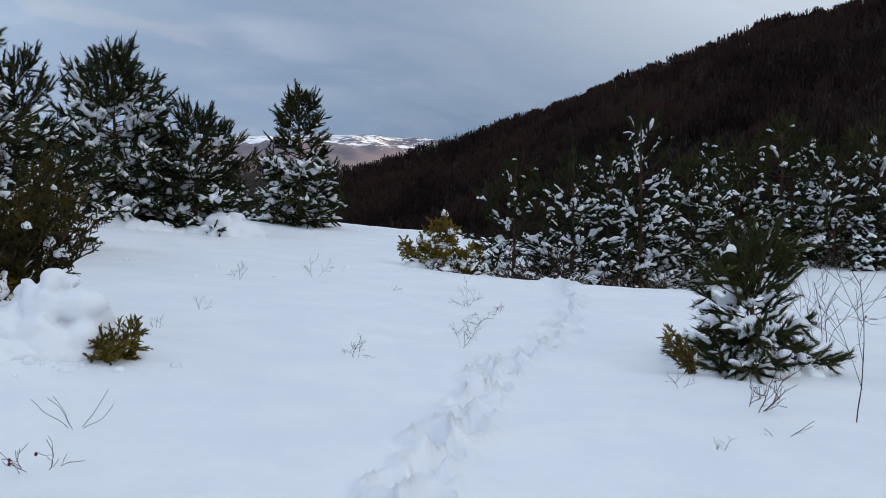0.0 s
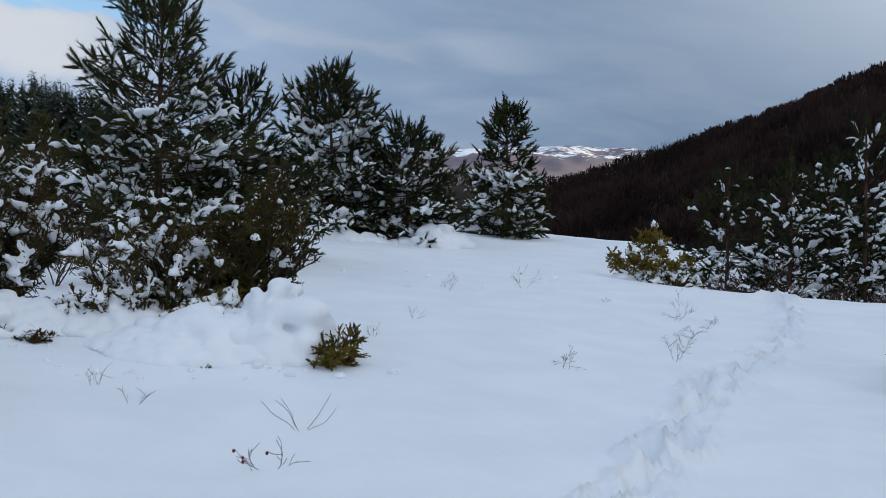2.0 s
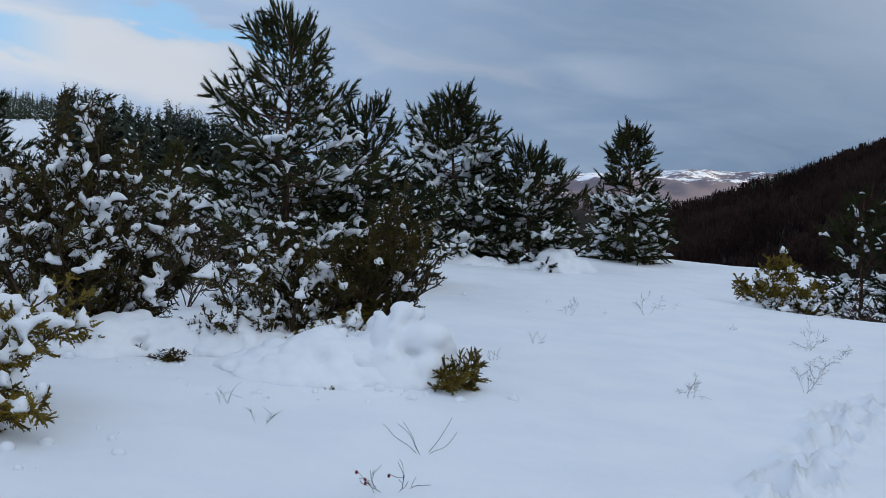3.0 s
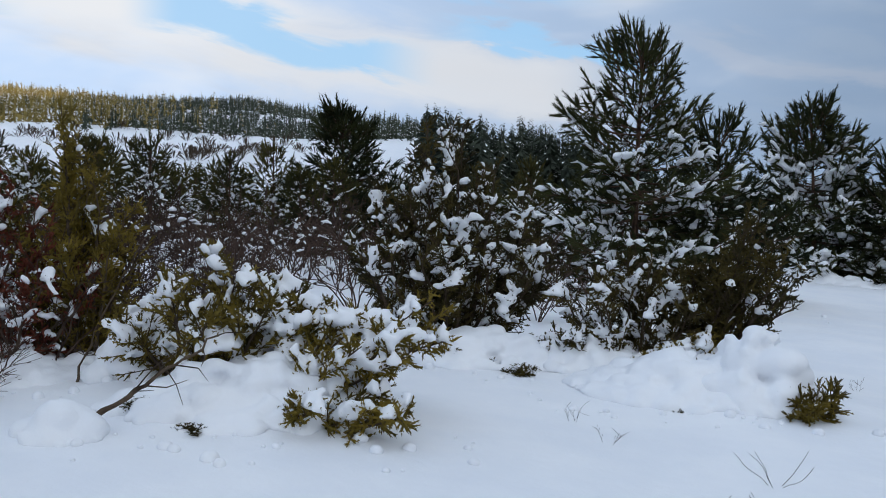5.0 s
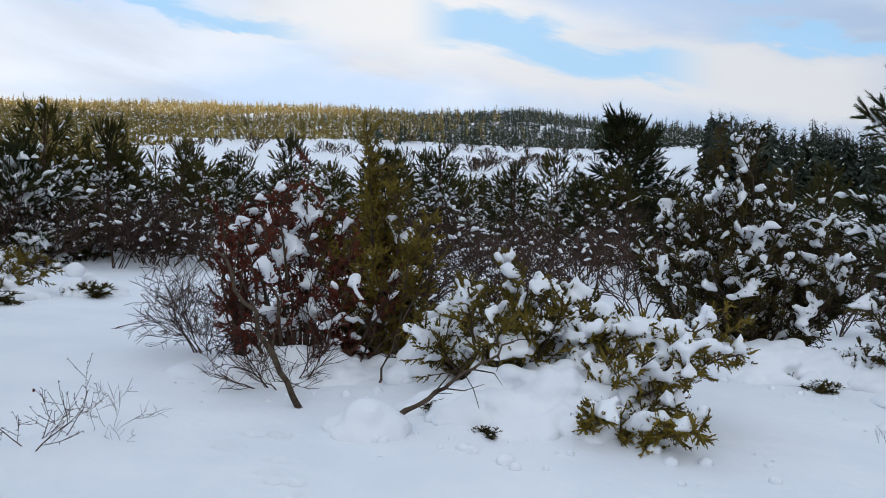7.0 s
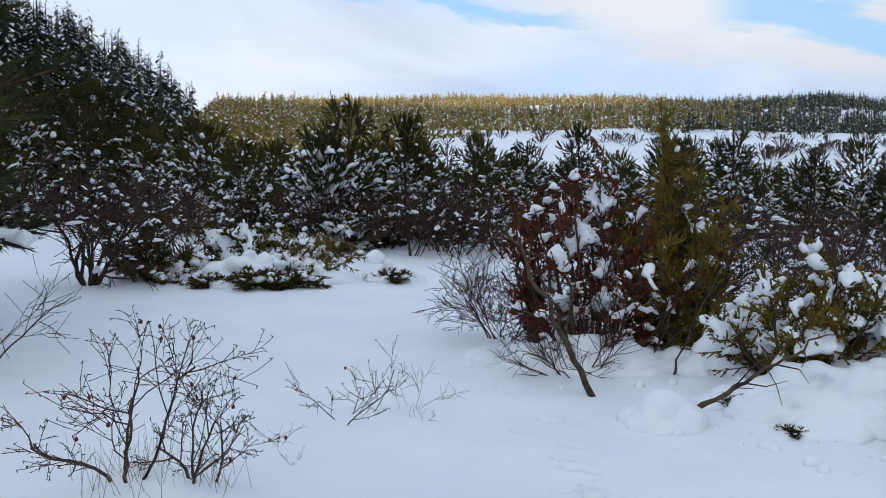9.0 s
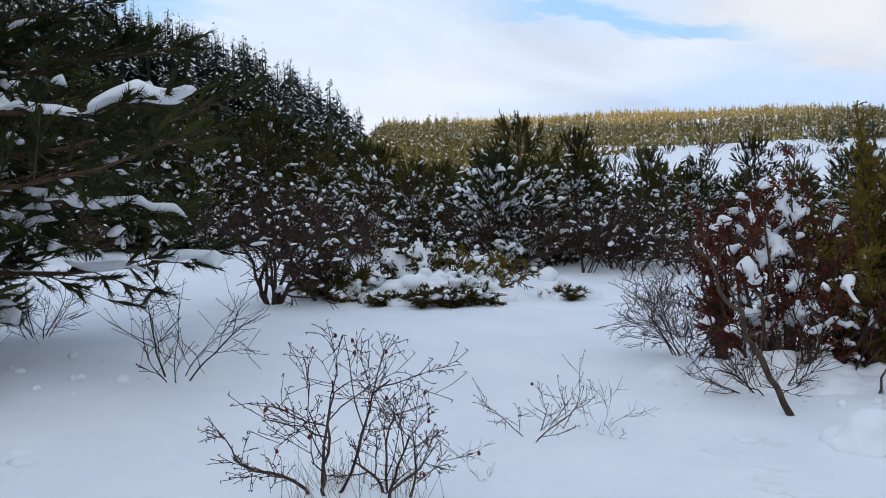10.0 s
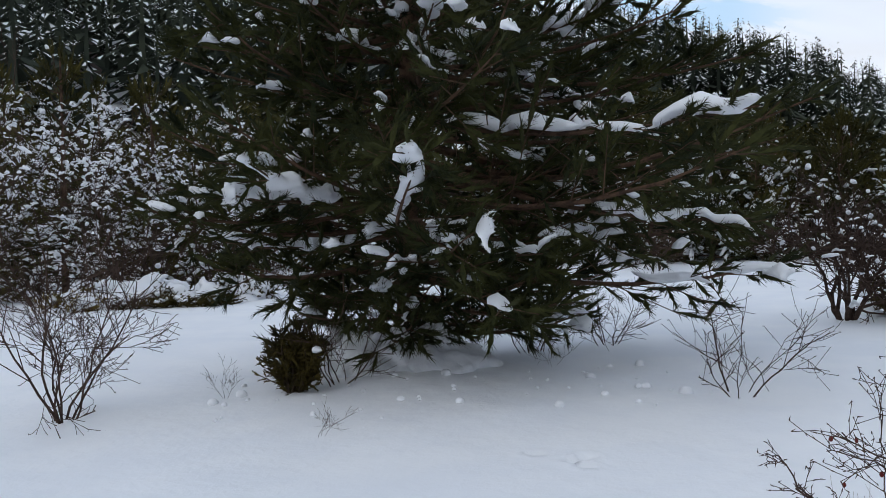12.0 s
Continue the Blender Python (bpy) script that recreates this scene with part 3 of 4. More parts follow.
def juniper_packs(seed, tall, reach, stems=26, twigs=30, needles=12, needle_len=0.018, width=0.0095, spray=0.062, snow=0.2, snow_size=1.0, lean=(0, 0), upright=0.6, low=0.0):
    """A many-stemmed juniper: stems, scaly sprays, and lumps of snow."""
    rng = np.random.default_rng(seed)
    wood, ta, tb, base, way, da, db, dw = [], [], [], [], [], [], [], []
    for i in range(stems):
        phi = rng.random() * 6.283
        out = rng.random() ** 0.6
        h = tall * (1 - upright * out ** 1.5) * (0.7 + 0.35 * rng.random())
        rr = reach * out
        c = np.linspace(0, 1, 7)
        line = np.stack([np.cos(phi) * rr * (0.3 + 0.7 * c ** 0.8) + lean[0] * c ** 1.3 * (h / tall), np.sin(phi) * rr * (0.3 + 0.7 * c ** 0.8) + lean[1] * c ** 1.3 * (h / tall), h * c ** 1.05 - 0.08 * (c == 0)], -1)
        line += rng.normal(size=line.shape) * 0.02 * tall * c[:, None]
        line[:, 2] -= low * out * c ** 2
        wood.append(tube(line, np.linspace(0.016 * (0.5 + tall / 2), 0.004, 7), 4))
        phase, pace = rng.random(), 1.2 + 1.4 * rng.random()
        for k in range(twigs):
            g = 0.04 + 0.96 * rng.random() ** 0.9
            j = min(int(g * 6), 5)
            p = line[j] + (line[j + 1] - line[j]) * (g * 6 - j)
            d = unit(line[j + 1] - line[j])
            a = unit(d * 0.75 + unit(rng.normal(size=3)) * 0.85 + [0, 0, 0.2])
            ln = (0.10 + 0.22 * rng.random()) * (1.15 - 0.6 * g) * min(1.0, 0.5 + tall / 2)
            e = p + a * ln
            ta.append(p), tb.append(e)
            base.append(e - a * spray * 0.6), way.append(a + [0, 0, 0.1])
            for f in (0.05, 0.2, 0.35, 0.5, 0.65, 0.8):
                base.append(p + a * ln * (f + 0.15 * rng.random())), way.append(unit(a + rng.normal(size=3) * 0.7 - [0, 0, 0.15]))
            if (g * pace + phase) % 1.0 < snow * 1.3 and (a[2] > 0.0 or rng.random() < 0.35) and g > 0.12 and rng.random() < 0.85:
                wd = (0.022 + 0.026 * rng.random() ** 1.4) * snow_size
                da.append(p + a * ln * (0.1 + 0.4 * rng.random()) + [0, 0, 0.03]), db.append(e + a * spray * 0.3 * rng.random() + [0, 0, 0.02])
                dw.append(wd)
    base, way = np.array(base), np.array(way)
    crown = join(brushes(rng, base, way, spray, needles, needle_len, width, 1.0), spindles(rng, base, way, spray * 0.9, needle_len * 0.42))
    dw = np.array(dw)
    return join(*wood, sticks(ta, tb, 0.005, 0.003)), crown, (drapes(rng, da, db, dw, dw * 1.05, 5, 7, 0.22) if len(da) else join())


def juniper(name, place, label, mat, turn=0.0, size=1.0, group="", **shape):
    wood, crown, load = juniper_packs(**shape)
    t = thing(name, place, label, "juniper bush", group, turn, size)
    part("branchwork", wood, STEM, t, kind="stuff")
    part("foliage", crown, mat, t, kind="stuff")
    if len(load[0]):
        melt(part("snow_load", load, SNOW, t, "lumps of white snow on the twigs", True, "stuff"), 0.022 if math.hypot(*place[:2]) < 14 else 0.035, 2)
    return t


def bare_packs(seed, tall, stems=5, levels=3, spread=0.5, thick=0.012, forks=4, thorns=False, wild=0.35, thin=0.003):
    """A leafless shrub of forking, kinked twigs. Returns each stem with its twigs, and the ends of the twigs."""
    rng = np.random.default_rng(seed)
    wood, ends, ta, tb, stalks, owner = [], [], [], [], [], []

    def grow(p, d, L, r, level):
        n = (8, 5, 3, 3)[min(level, 3)]
        line = [p]
        for k in range(n - 1):
            d = unit(d + rng.normal(size=3) * wild * 0.45 + [0, 0, 0.05 if level else 0.02])
            line.append(line[-1] + d * L / (n - 1))
        line = np.array(line)
        if line[:, 2].min() < -0.1:
            line[:, 2] = np.maximum(line[:, 2], -0.1)
        wood.append(tube(line, np.linspace(r, max(r * 0.45, thin), n), 5 if r > 0.006 else 3))
        if thorns:
            for k in range(1, n):
                o = unit(rng.normal(size=3))
                ta.append(line[k]), tb.append(line[k] + o * 0.018)
        if level >= levels:
            ends.append(line[-1])
            return
        for f in range(forks if level else forks + 1):
            g = 0.25 + 0.75 * (f + rng.random()) / (forks + 1)
            i = min(int(g * (n - 1)), n - 2)
            q = line[i] + (line[i + 1] - line[i]) * (g * (n - 1) - i)
            dd = unit(unit(line[i + 1] - line[i]) * 0.8 + unit(rng.normal(size=3) * [1, 1, 0.6]) * 0.75)
            grow(q, dd, L * (0.42 + 0.28 * rng.random()), max(r * 0.46, thin), level + 1)

    for s in range(stems):
        a = 6.283 * s / stems + rng.normal() * 0.4
        p = np.array([np.cos(a), np.sin(a), 0]) * min(spread, 0.6) * (0.18 if tall > 0.4 else 0.06) * rng.random() + [0, 0, -0.06 if tall > 0.4 else -0.02]
        first = len(wood), len(ta)
        grow(p, unit([np.cos(a) * spread, np.sin(a) * spread, 1.0]), tall * (0.6 + 0.45 * rng.random()), thick * (0.7 + 0.5 * rng.random()), 0)
        stalks.append(join(*wood[first[0]:], *([sticks(ta[first[1]:], tb[first[1]:], 0.003, 0.0006)] if thorns else [])))
        owner += [s] * (len(ends) - len(owner))
    return stalks, np.array(ends), owner


def ball(p, r, squash=1.3):
    bm = bmesh.new()
    bmesh.ops.create_icosphere(bm, subdivisions=2, radius=r)
    v = np.array([q.co for q in bm.verts]) * [1, 1, squash] + p
    f = np.array([[q.index for q in k.verts] for k in bm.faces])
    bm.free()
    return v, f


def bare_shrub(name, place, label, mat=None, turn=0.0, snow=0, hips=0, category="shrub", group="", seed=1, **shape):
    stalks, ends, owner = bare_packs(seed, **shape)
    t = thing(name, place, label, category, group, turn)
    single = name in ("bare_shrub", "rose_bush", "weed_stem")
    stems = [part("stem", pack, mat or TWIG, t) for pack in stalks] if single else [part("branchwork", join(*stalks), mat or TWIG, t, kind="stuff")]
    rng = np.random.default_rng(seed + 50)
    if snow:
        k = rng.integers(0, len(ends), snow)
        a = ends[k] + rng.normal(size=(snow, 3)) * 0.03
        b = a + rng.normal(size=(snow, 3)) * [0.05, 0.05, 0.02]
        w = 0.012 + 0.028 * rng.random(snow) ** 1.5
        part("snow_load", drapes(rng, a, b, w, w, 4, 6, 0.1), SNOW, t, "small lumps of snow on the twigs", True, "stuff")
    for k in rng.permutation(len(ends))[:hips]:
        part("rose_hip" if name == "rose_bush" else "seed_head", ball(ends[k] - [0, 0, 0.01], 0.0075), HIP, stems[owner[k] if single else 0], "dark red withered hip", True)
    return t


def snow_heap(place, label, wide, deep, high, seed, turn=0.0, count=60, lump=0.13, lift=0.0, group="heaps of snow round the bushes"):
    """A lumpy heap of snow over buried branches: rounded lumps run together, sunk into the ground at the rim."""
    rng = np.random.default_rng(seed)
    a, q = rng.random(count) * 6.283, np.sqrt(rng.random(count))
    u, v = np.cos(a) * q * wide / 2, np.sin(a) * q * deep / 2
    c, sn = math.cos(radians(turn)), math.sin(radians(turn))
    x, y = u * c - v * sn, u * sn + v * c
    r = lump * (0.40 + 0.95 * rng.random(count) ** 2.5) * (1.1 - 0.3 * q)
    dome = high * np.clip(1.05 - q ** 1.4, 0, 1) * (0.45 + 0.75 * rng.random(count))
    z = height(x + place[0], y + place[1]) - place[2] + lift + np.maximum(dome - r * 0.4, -r * 0.3)
    pack = blobs(np.stack([x, y, z], -1), np.stack([r * (0.9 + 0.7 * rng.random(count)), r * (0.9 + 0.7 * rng.random(count)), r * 0.85], -1))
    if not lift:
        k = 7
        t = np.linspace(0, 6.283, k, endpoint=False)
        bx, by = np.cos(t) * wide * 0.27, np.sin(t) * deep * 0.27
        bx, by = np.append(bx * c - by * sn, 0), np.append(bx * sn + by * c, 0)
        low = height(bx + place[0], by + place[1]) - place[2] - 0.05
        pack = join(pack, blobs(np.stack([bx, by, low], -1), np.tile([min(deep, wide) * 0.26, min(deep, wide) * 0.26, high * 0.36 + 0.06], (k + 1, 1)), 14, 9))
    ob = link_mesh("snow_heap", *pack, SNOW, True)
    ob.location = place
    melt(ob, 0.026 if math.hypot(*place[:2]) < 14 else 0.045, 1)
    return tagged(ob, label, "snow heap", group, "stuff")


# ---- far woods ----
def spread_points(rng, n, az, d):
    a = np.radians(az[0] + (az[1] - az[0]) * rng.random(n))
    r = np.sqrt(d[0] ** 2 + (d[1] ** 2 - d[0] ** 2) * rng.random(n))
    x, y = -r * np.sin(a), r * np.cos(a)
    return np.stack([x, y, height(x, y, False)], -1)


def conifers(rng, foot, tall, wide, boughs, snow=0.3, power=0.9, least=0.6, fan=0.30, cap=0.42):
    """Many small conifers, each a spire of ragged, drooping boughs; a share of the boughs carries snow. Returns green and snow."""
    n = len(foot)
    tall = tall * (least + (2 - 2 * least) * rng.random(n))[:, None]
    t = 0.05 + 0.95 * rng.random((n, boughs))
    R = tall * wide * ((1 - t) ** power * (0.6 + 0.5 * rng.random((n, boughs))) + 0.06)
    a = rng.random((n, boughs)) * 6.283
    o = np.stack([np.cos(a), np.sin(a), 0 * a], -1)
    q = np.stack([-np.sin(a), np.cos(a), 0.6 * rng.normal(size=a.shape)], -1)
    c = foot[:, None] + np.stack([0 * t, 0 * t, tall * t], -1)
    tip = c + o * R[..., None] - np.array([0, 0, 1.0]) * (R * (0.15 + 0.4 * rng.random(R.shape)))[..., None]
    w = q * (R * fan)[..., None]
    v = np.stack([c + np.array([0, 0, 1.0]) * (R * 0.15)[..., None], tip + w, tip - w], -2)
    white = rng.random((n, boughs)) < snow
    vs = v[white]
    mid = tip[white][:, None] * 0.75 + c[white][:, None] * 0.25 + [0, 0, 0.05]
    vs = (mid + (vs - mid) * cap).reshape(-1, 3)
    vg = v.reshape(-1, 3)
    h = np.stack([0 * tall[:, 0], 0 * tall[:, 0], tall[:, 0]], -1)
    bole = join(sticks(foot - [0, 0, 0.3], foot + h * 0.3, tall[:, 0] * 0.014, tall[:, 0] * 0.012), sticks(foot + h * 0.12, foot + h * 0.94, tall[:, 0] * wide * 0.17, 0.01))
    return join((vg, np.arange(len(vg)).reshape(-1, 3)), bole), (vs, np.arange(len(vs)).reshape(-1, 3))


def wood_stuff(packs):
    for name, pack, mat, label in packs:
        tagged(link_mesh(name, pack[0], pack[1], mat), label, "forest", kind="stuff")


def far_woods():
    rng = np.random.default_rng(11)
    bearing = lambda f: np.degrees(np.arctan2(-f[:, 0], f[:, 1]))
    # pine plantation on the long ridge
    foot = np.concatenate([spread_points(rng, 6600, (56, 84.5), (180, 705)), spread_points(rng, 4400, (36, 58), (190, 480)), spread_points(rng, 1000, (70, 84.5), (95, 290))])
    az, d = bearing(foot), np.hypot(foot[:, 0], foot[:, 1])
    foot = foot[~((az > 42) & (az < 71) & (d < 165 + 22 * ease(az, 50, 62) + 12 * lumps(foot[:, 0], foot[:, 1], 9.0)))]
    # pines below bearing 56 get the dark colour in place of shade
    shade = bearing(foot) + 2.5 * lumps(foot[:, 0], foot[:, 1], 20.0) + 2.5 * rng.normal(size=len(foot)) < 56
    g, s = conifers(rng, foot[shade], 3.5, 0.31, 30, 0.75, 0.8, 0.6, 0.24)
    wood_stuff([("spruce_forest", g, SPRUCE_SHADED_PINE, "snow-powdered pines at the ridge's lower end, coloured dark as in shade"), ("spruce_forest_snow", s, SNOW, "snow on the shaded pines of the ridge")])
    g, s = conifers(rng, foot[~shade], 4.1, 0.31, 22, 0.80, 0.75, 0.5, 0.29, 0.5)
    wood_stuff([("ridge_forest", g, FARPINE_SUNLIT, "dense young pine forest along a ridge"), ("ridge_forest_snow", s, SNOW, "snow on the pines of the ridge")])
    # dark conifers on the hill, and the grove beyond the nearest pines
    foot = np.concatenate([spread_points(rng, 1700, (83.2, 100), (80, 205)), spread_points(rng, 1500, (100, 140), (52, 200))])
    g, s = conifers(rng, foot, 7.0, 0.22, 80, 0.9, 0.9, 0.66, 0.24, 0.54)
    wood_stuff([("hill_forest", g, SPRUCE_SHADED_PINE, "dark conifer forest on a hill"), ("hill_forest_snow", s, SNOW, "snow on the hill's conifers")])
    foot = np.concatenate([spread_points(rng, 420, (29.5, 40), (108, 165)), spread_points(rng, 520, (11.5, 30), (110, 240))])
    g, s = conifers(rng, foot, 5.6, 0.30, 100, 0.22, 0.85, 0.5, 0.2)
    wood_stuff([("grove", g, SPRUCE_SHADED_PINE, "dark conifer grove beyond the clearing"), ("grove_snow", s, SNOW, "snow on the grove's conifers")])
    # leafless wood on the great hill, and a dark hedge in the far field
    def leafless(foot, least, more, reach, k, blade, low=0.0):
        n = len(foot)
        tall = least + more * rng.random(n)
        ang, out = rng.random((n, k)) * 6.283, rng.random((n, k)) ** 0.5
        p = foot[:, None] + np.stack([0.25 * reach * np.cos(ang) * out, 0.25 * reach * np.sin(ang) * out, tall[:, None] * (0.2 + 0.3 * rng.random((n, k)))], -1)
        p[..., 2] -= low * (p[..., 2] - foot[:, None, 2])
        e = foot[:, None] + np.stack([reach * np.cos(ang) * out, reach * np.sin(ang) * out, tall[:, None] * (1.0 - 0.55 * out ** 2.5 + 0.05 * rng.normal(size=(n, k)))], -1)
        w = rng.normal(size=p.shape) * [1, 1, 0.3] * blade
        v = np.stack([p, e + w, e - w], 2).reshape(-1, 3)
        return join((v, np.arange(len(v)).reshape(-1, 3)), sticks(foot - [0, 0, 0.2], foot + np.stack([0 * tall, 0 * tall, tall * 0.6], -1), 0.02 * tall, 0.05))

    foot = np.concatenate([spread_points(rng, 5000, (-26, 9), (150, 440)), spread_points(rng, 900, (-12, 14), (380, 540))])
    wood_stuff([("bare_forest", leafless(foot, 4.2, 3.0, 2.6, 28, 0.12), FARWOOD, "leafless dark brown forest covering the hill")])
    foot = np.concatenate([spread_points(rng, 30, (48.3, 53.5), (132, 158)), spread_points(rng, 22, (44, 70), (150, 240)), spread_points(rng, 40, (44, 70), (150, 185))])
    wood_stuff([("field_hedge", leafless(foot, 0.8, 1.0, 1.6, 22, 0.06, 0.95), STEM, "dark leafless bushes in the far snowy field")])
    foot = np.concatenate([spread_points(rng, 30, (-26, 2), (200, 400)), spread_points(rng, 240, (-2, 4), (420, 480)), spread_points(rng, 10, (-20, -2), (350, 400))])
    g, s = conifers(rng, foot, 6.5, 0.18, 50, 0.03)
    wood_stuff([("scattered_spruces", g, SPRUCE_SHADED_PINE, "dark spruces among the leafless trees")])


far_woods()


# ---- pines near the clearing ----
pine("pine_tree", at(28.9, 16.4), "tall young pine with upright shoots, boughs full of snow", 20, seed=3, tall=4.05, reach=2.1, whorls=18, arms=6, snow=0.50, ribbon=1.2, needles=44, width=0.010, needle_len=0.075, finger=0.30, snow_size=1.45, bare_top=0.72, voxel=0.038)
pine("pine_tree", at(24.6, 17.6), "young pine with long upswept boughs and snow", 80, seed=5, tall=2.9, reach=1.75, whorls=12, arms=5, snow=0.42, needles=42, width=0.011, snow_size=1.3, voxel=0.038)
pine("pine_tree", at(19.6, 26.0), "young pine laden with snow, bare leading shoots", 10, seed=8, tall=4.0, reach=2.9, whorls=14, arms=6, snow=0.66, ribbon=1.5, snow_size=2.0, needles=42, width=0.014, needle_len=0.10, finger=0.36, bare_top=0.70, voxel=0.055)
pine("pine_tree", at(15.6, 25.0), "slanting young pine with snow on its boughs", 200, seed=9, tall=2.8, reach=1.9, whorls=11, arms=6, snow=0.55, ribbon=1.4, snow_size=1.7, needles=40, width=0.014, needle_len=0.095, finger=0.32, voxel=0.055)
pine("pine_tree", at(10.1, 30.2), "slim young pine with snow on the lower boughs", 45, seed=12, tall=3.9, reach=1.65, whorls=13, arms=6, snow=0.6, ribbon=1.4, snow_size=1.9, needles=40, width=0.016, needle_len=0.10, finger=0.36, bare_top=0.66, voxel=0.06)
pine("pine_tree", at(44.7, 22.7), "dark young pine above the thicket", 0, seed=14, tall=3.05, reach=1.8, whorls=14, arms=6, snow=0.26, snow_size=1.3, needles=40, width=0.013, needle_len=0.095, finger=0.32, bare_top=0.8, voxel=0.038)
pine("small_pine", at(-14.3, 9.6), "small pine weighed down by snow in the open field", 30, seed=17, tall=1.08, reach=0.76, whorls=9, arms=5, snow=0.55, needles=60, width=0.006, gap=0.11, forks=3, skirt=0.9, shag=0.35, finger=0.22, needle_len=0.07, snow_size=1.15, bare_top=0.62, voxel=0.02)
pine("large_pine", at(112.0, 9.3), "large dark pine with wide boughs and lumps of snow", 0, seed=21, tall=6.8, reach=3.05, whorls=31, arms=7, needles=40, width=0.009, needle_len=0.085, rings=6, sides=7, forks=3, snow=0.10, snow_size=1.5, ribbon=2.8, first=0.03, gap=0.165, droop=0.08, skirt=0.30, toward=112, bias=0.26, shag=0.45, bare_top=1.0, finger=0.26, core=0.26, voxel=0.027)

# a row of snowy pines beyond the hollow
row = [(-1.6, 23.5, 0.9, 31), (-4.8, 22.5, 1.6, 32), (-8.4, 23.5, 3.6, 33), (-10.9, 25.5, 1.0, 34), (-13.4, 27, 1.5, 35), (-15.6, 27.5, 3.2, 36), (-18.2, 27, 1.6, 37), (-20.2, 28.5, 3.0, 38), (-23, 27.5, 2.0, 39), (-6.6, 25.5, 1.4, 40), (-12.2, 29, 2.0, 41), (-17.0, 30, 2.2, 42)]
for az, d, rise, seed in row:
    foot = at(az, d)
    pine("pine_tree", foot, "snow-covered young pine in a row by the hollow", seed * 40, group="row of pines by the hollow", seed=seed, tall=1.6 + d * math.tan(radians(rise)) - foot[2], reach=1.8, whorls=10, arms=6, snow=0.30, snow_size=1.6, ribbon=1.0, needles=24, width=0.022, needle_len=0.085, finger=0.28, gap=0.19, sides=5, rings=4, fine=False, bare_top=0.88, core=0.28)

# young pines of the thicket: some kinds, set out by copies
kinds = []
for seed, tall, reach, snow, rough in ((51, 2.2, 1.2, 0.34, 0), (52, 1.9, 1.15, 0.42, 0), (53, 2.5, 1.1, 0.22, 0), (54, 1.7, 1.05, 0.36, 0), (58, 2.4, 0.95, 0.12, 0), (55, 2.2, 1.2, 0.34, 1), (56, 1.9, 1.25, 0.42, 1), (57, 2.5, 1.15, 0.24, 1)):
    kinds.append(pine("young_pine", at(48 + seed % 7 * 5, 26 + rough * 14 + seed % 3 * 3), "young pine of the thicket powdered with snow", seed * 77, group="thicket of young pines", seed=seed, tall=tall, reach=reach, needle=YOUNG,
                      whorls=11 - 4 * rough, arms=6, needles=24 - 8 * rough, width=0.014 + 0.011 * rough, needle_len=0.07 + 0.015 * rough, snow=snow, snow_size=1.25 + 0.4 * rough, ribbon=0.7, sides=5, rings=4, gap=0.16 + 0.09 * rough, finger=0.20 + 0.05 * rough, fine=False, forks=2, bare_top=0.92, core=0.26))
rng = np.random.default_rng(77)
taken = []
for az0, az1, d0, d1, count in ((44, 72, 19, 32, 42), (44, 72, 32, 60, 20), (66, 84, 17.5, 32, 42), (66, 84, 32, 60, 20), (82.5, 99, 23, 34, 44), (82.5, 99, 34, 60, 34), (97, 136, 20.5, 36, 38), (118, 138, 22, 58, 16), (27, 44, 21, 36, 22), (9, 17, 31, 50, 8)):
    made = tries = 0
    while made < count and tries < 4000:
        tries += 1
        az, d = az0 + (az1 - az0) * rng.random(), math.sqrt(d0 * d0 + (d1 * d1 - d0 * d0) * rng.random())
        p = polar(az, d)
        if any((p[0] - q[0]) ** 2 + (p[1] - q[1]) ** 2 < 1.3 for q in taken):
            continue
        taken.append(p)
        made += 1
        k = kinds[int(rng.integers(0, 5)) if d < 33 else 5 + int(rng.integers(0, 3))]
        s = (0.75 + 0.5 * rng.random()) * (0.78 if 42 < az < 67 else 0.80 + 0.36 * float(ease(az, 83, 88)))
        c = copy_thing(k, pose(*at(az, d), 0, 0, rng.random() * 360))
        c.scale = (s * 1.05, s * 1.05, s * (0.85 + 0.35 * rng.random()))
pine("young_pine", at(77.2, 17.0), "bushy young pine heavily laden with snow", 15, seed=59, tall=1.7, reach=1.05, whorls=11, arms=6, snow=0.75, snow_size=1.6, ribbon=1.5, needles=34, width=0.013, bare_top=0.95, voxel=0.03, group="thicket of young pines")
for az, d, tall, seed in ((124.5, 21.0, 4.0, 161), (129.0, 20.4, 4.6, 162), (133.5, 20.0, 4.8, 163)):
    pine("pine_tree", at(az, d), "ragged young pine speckled with snow behind the shrubs", seed * 31, seed=seed, tall=tall, reach=1.5, whorls=13, arms=6, snow=0.4, snow_size=1.2, ribbon=0.8, needles=30, width=0.013, gap=0.18, fine=False, needle=YOUNG, group="pines behind the shrubs")

# the rest of the thicket, farther off
far_rng = np.random.default_rng(31)
feet = np.concatenate([spread_points(far_rng, n, az, d) for n, az, d in ((330, (44, 84), (34, 85)), (330, (82.5, 100), (36, 84)), (60, (97, 138), (34, 60)))])
g, w = conifers(far_rng, feet, 2.1, 0.44, 130, 0.42, 0.6, 0.6, 0.16)
wood_stuff([("thicket_pines", g, YOUNG, "dense thicket of young pines beyond the clearing"), ("thicket_snow", w, SNOW, "snow on the thicket's far pines")])

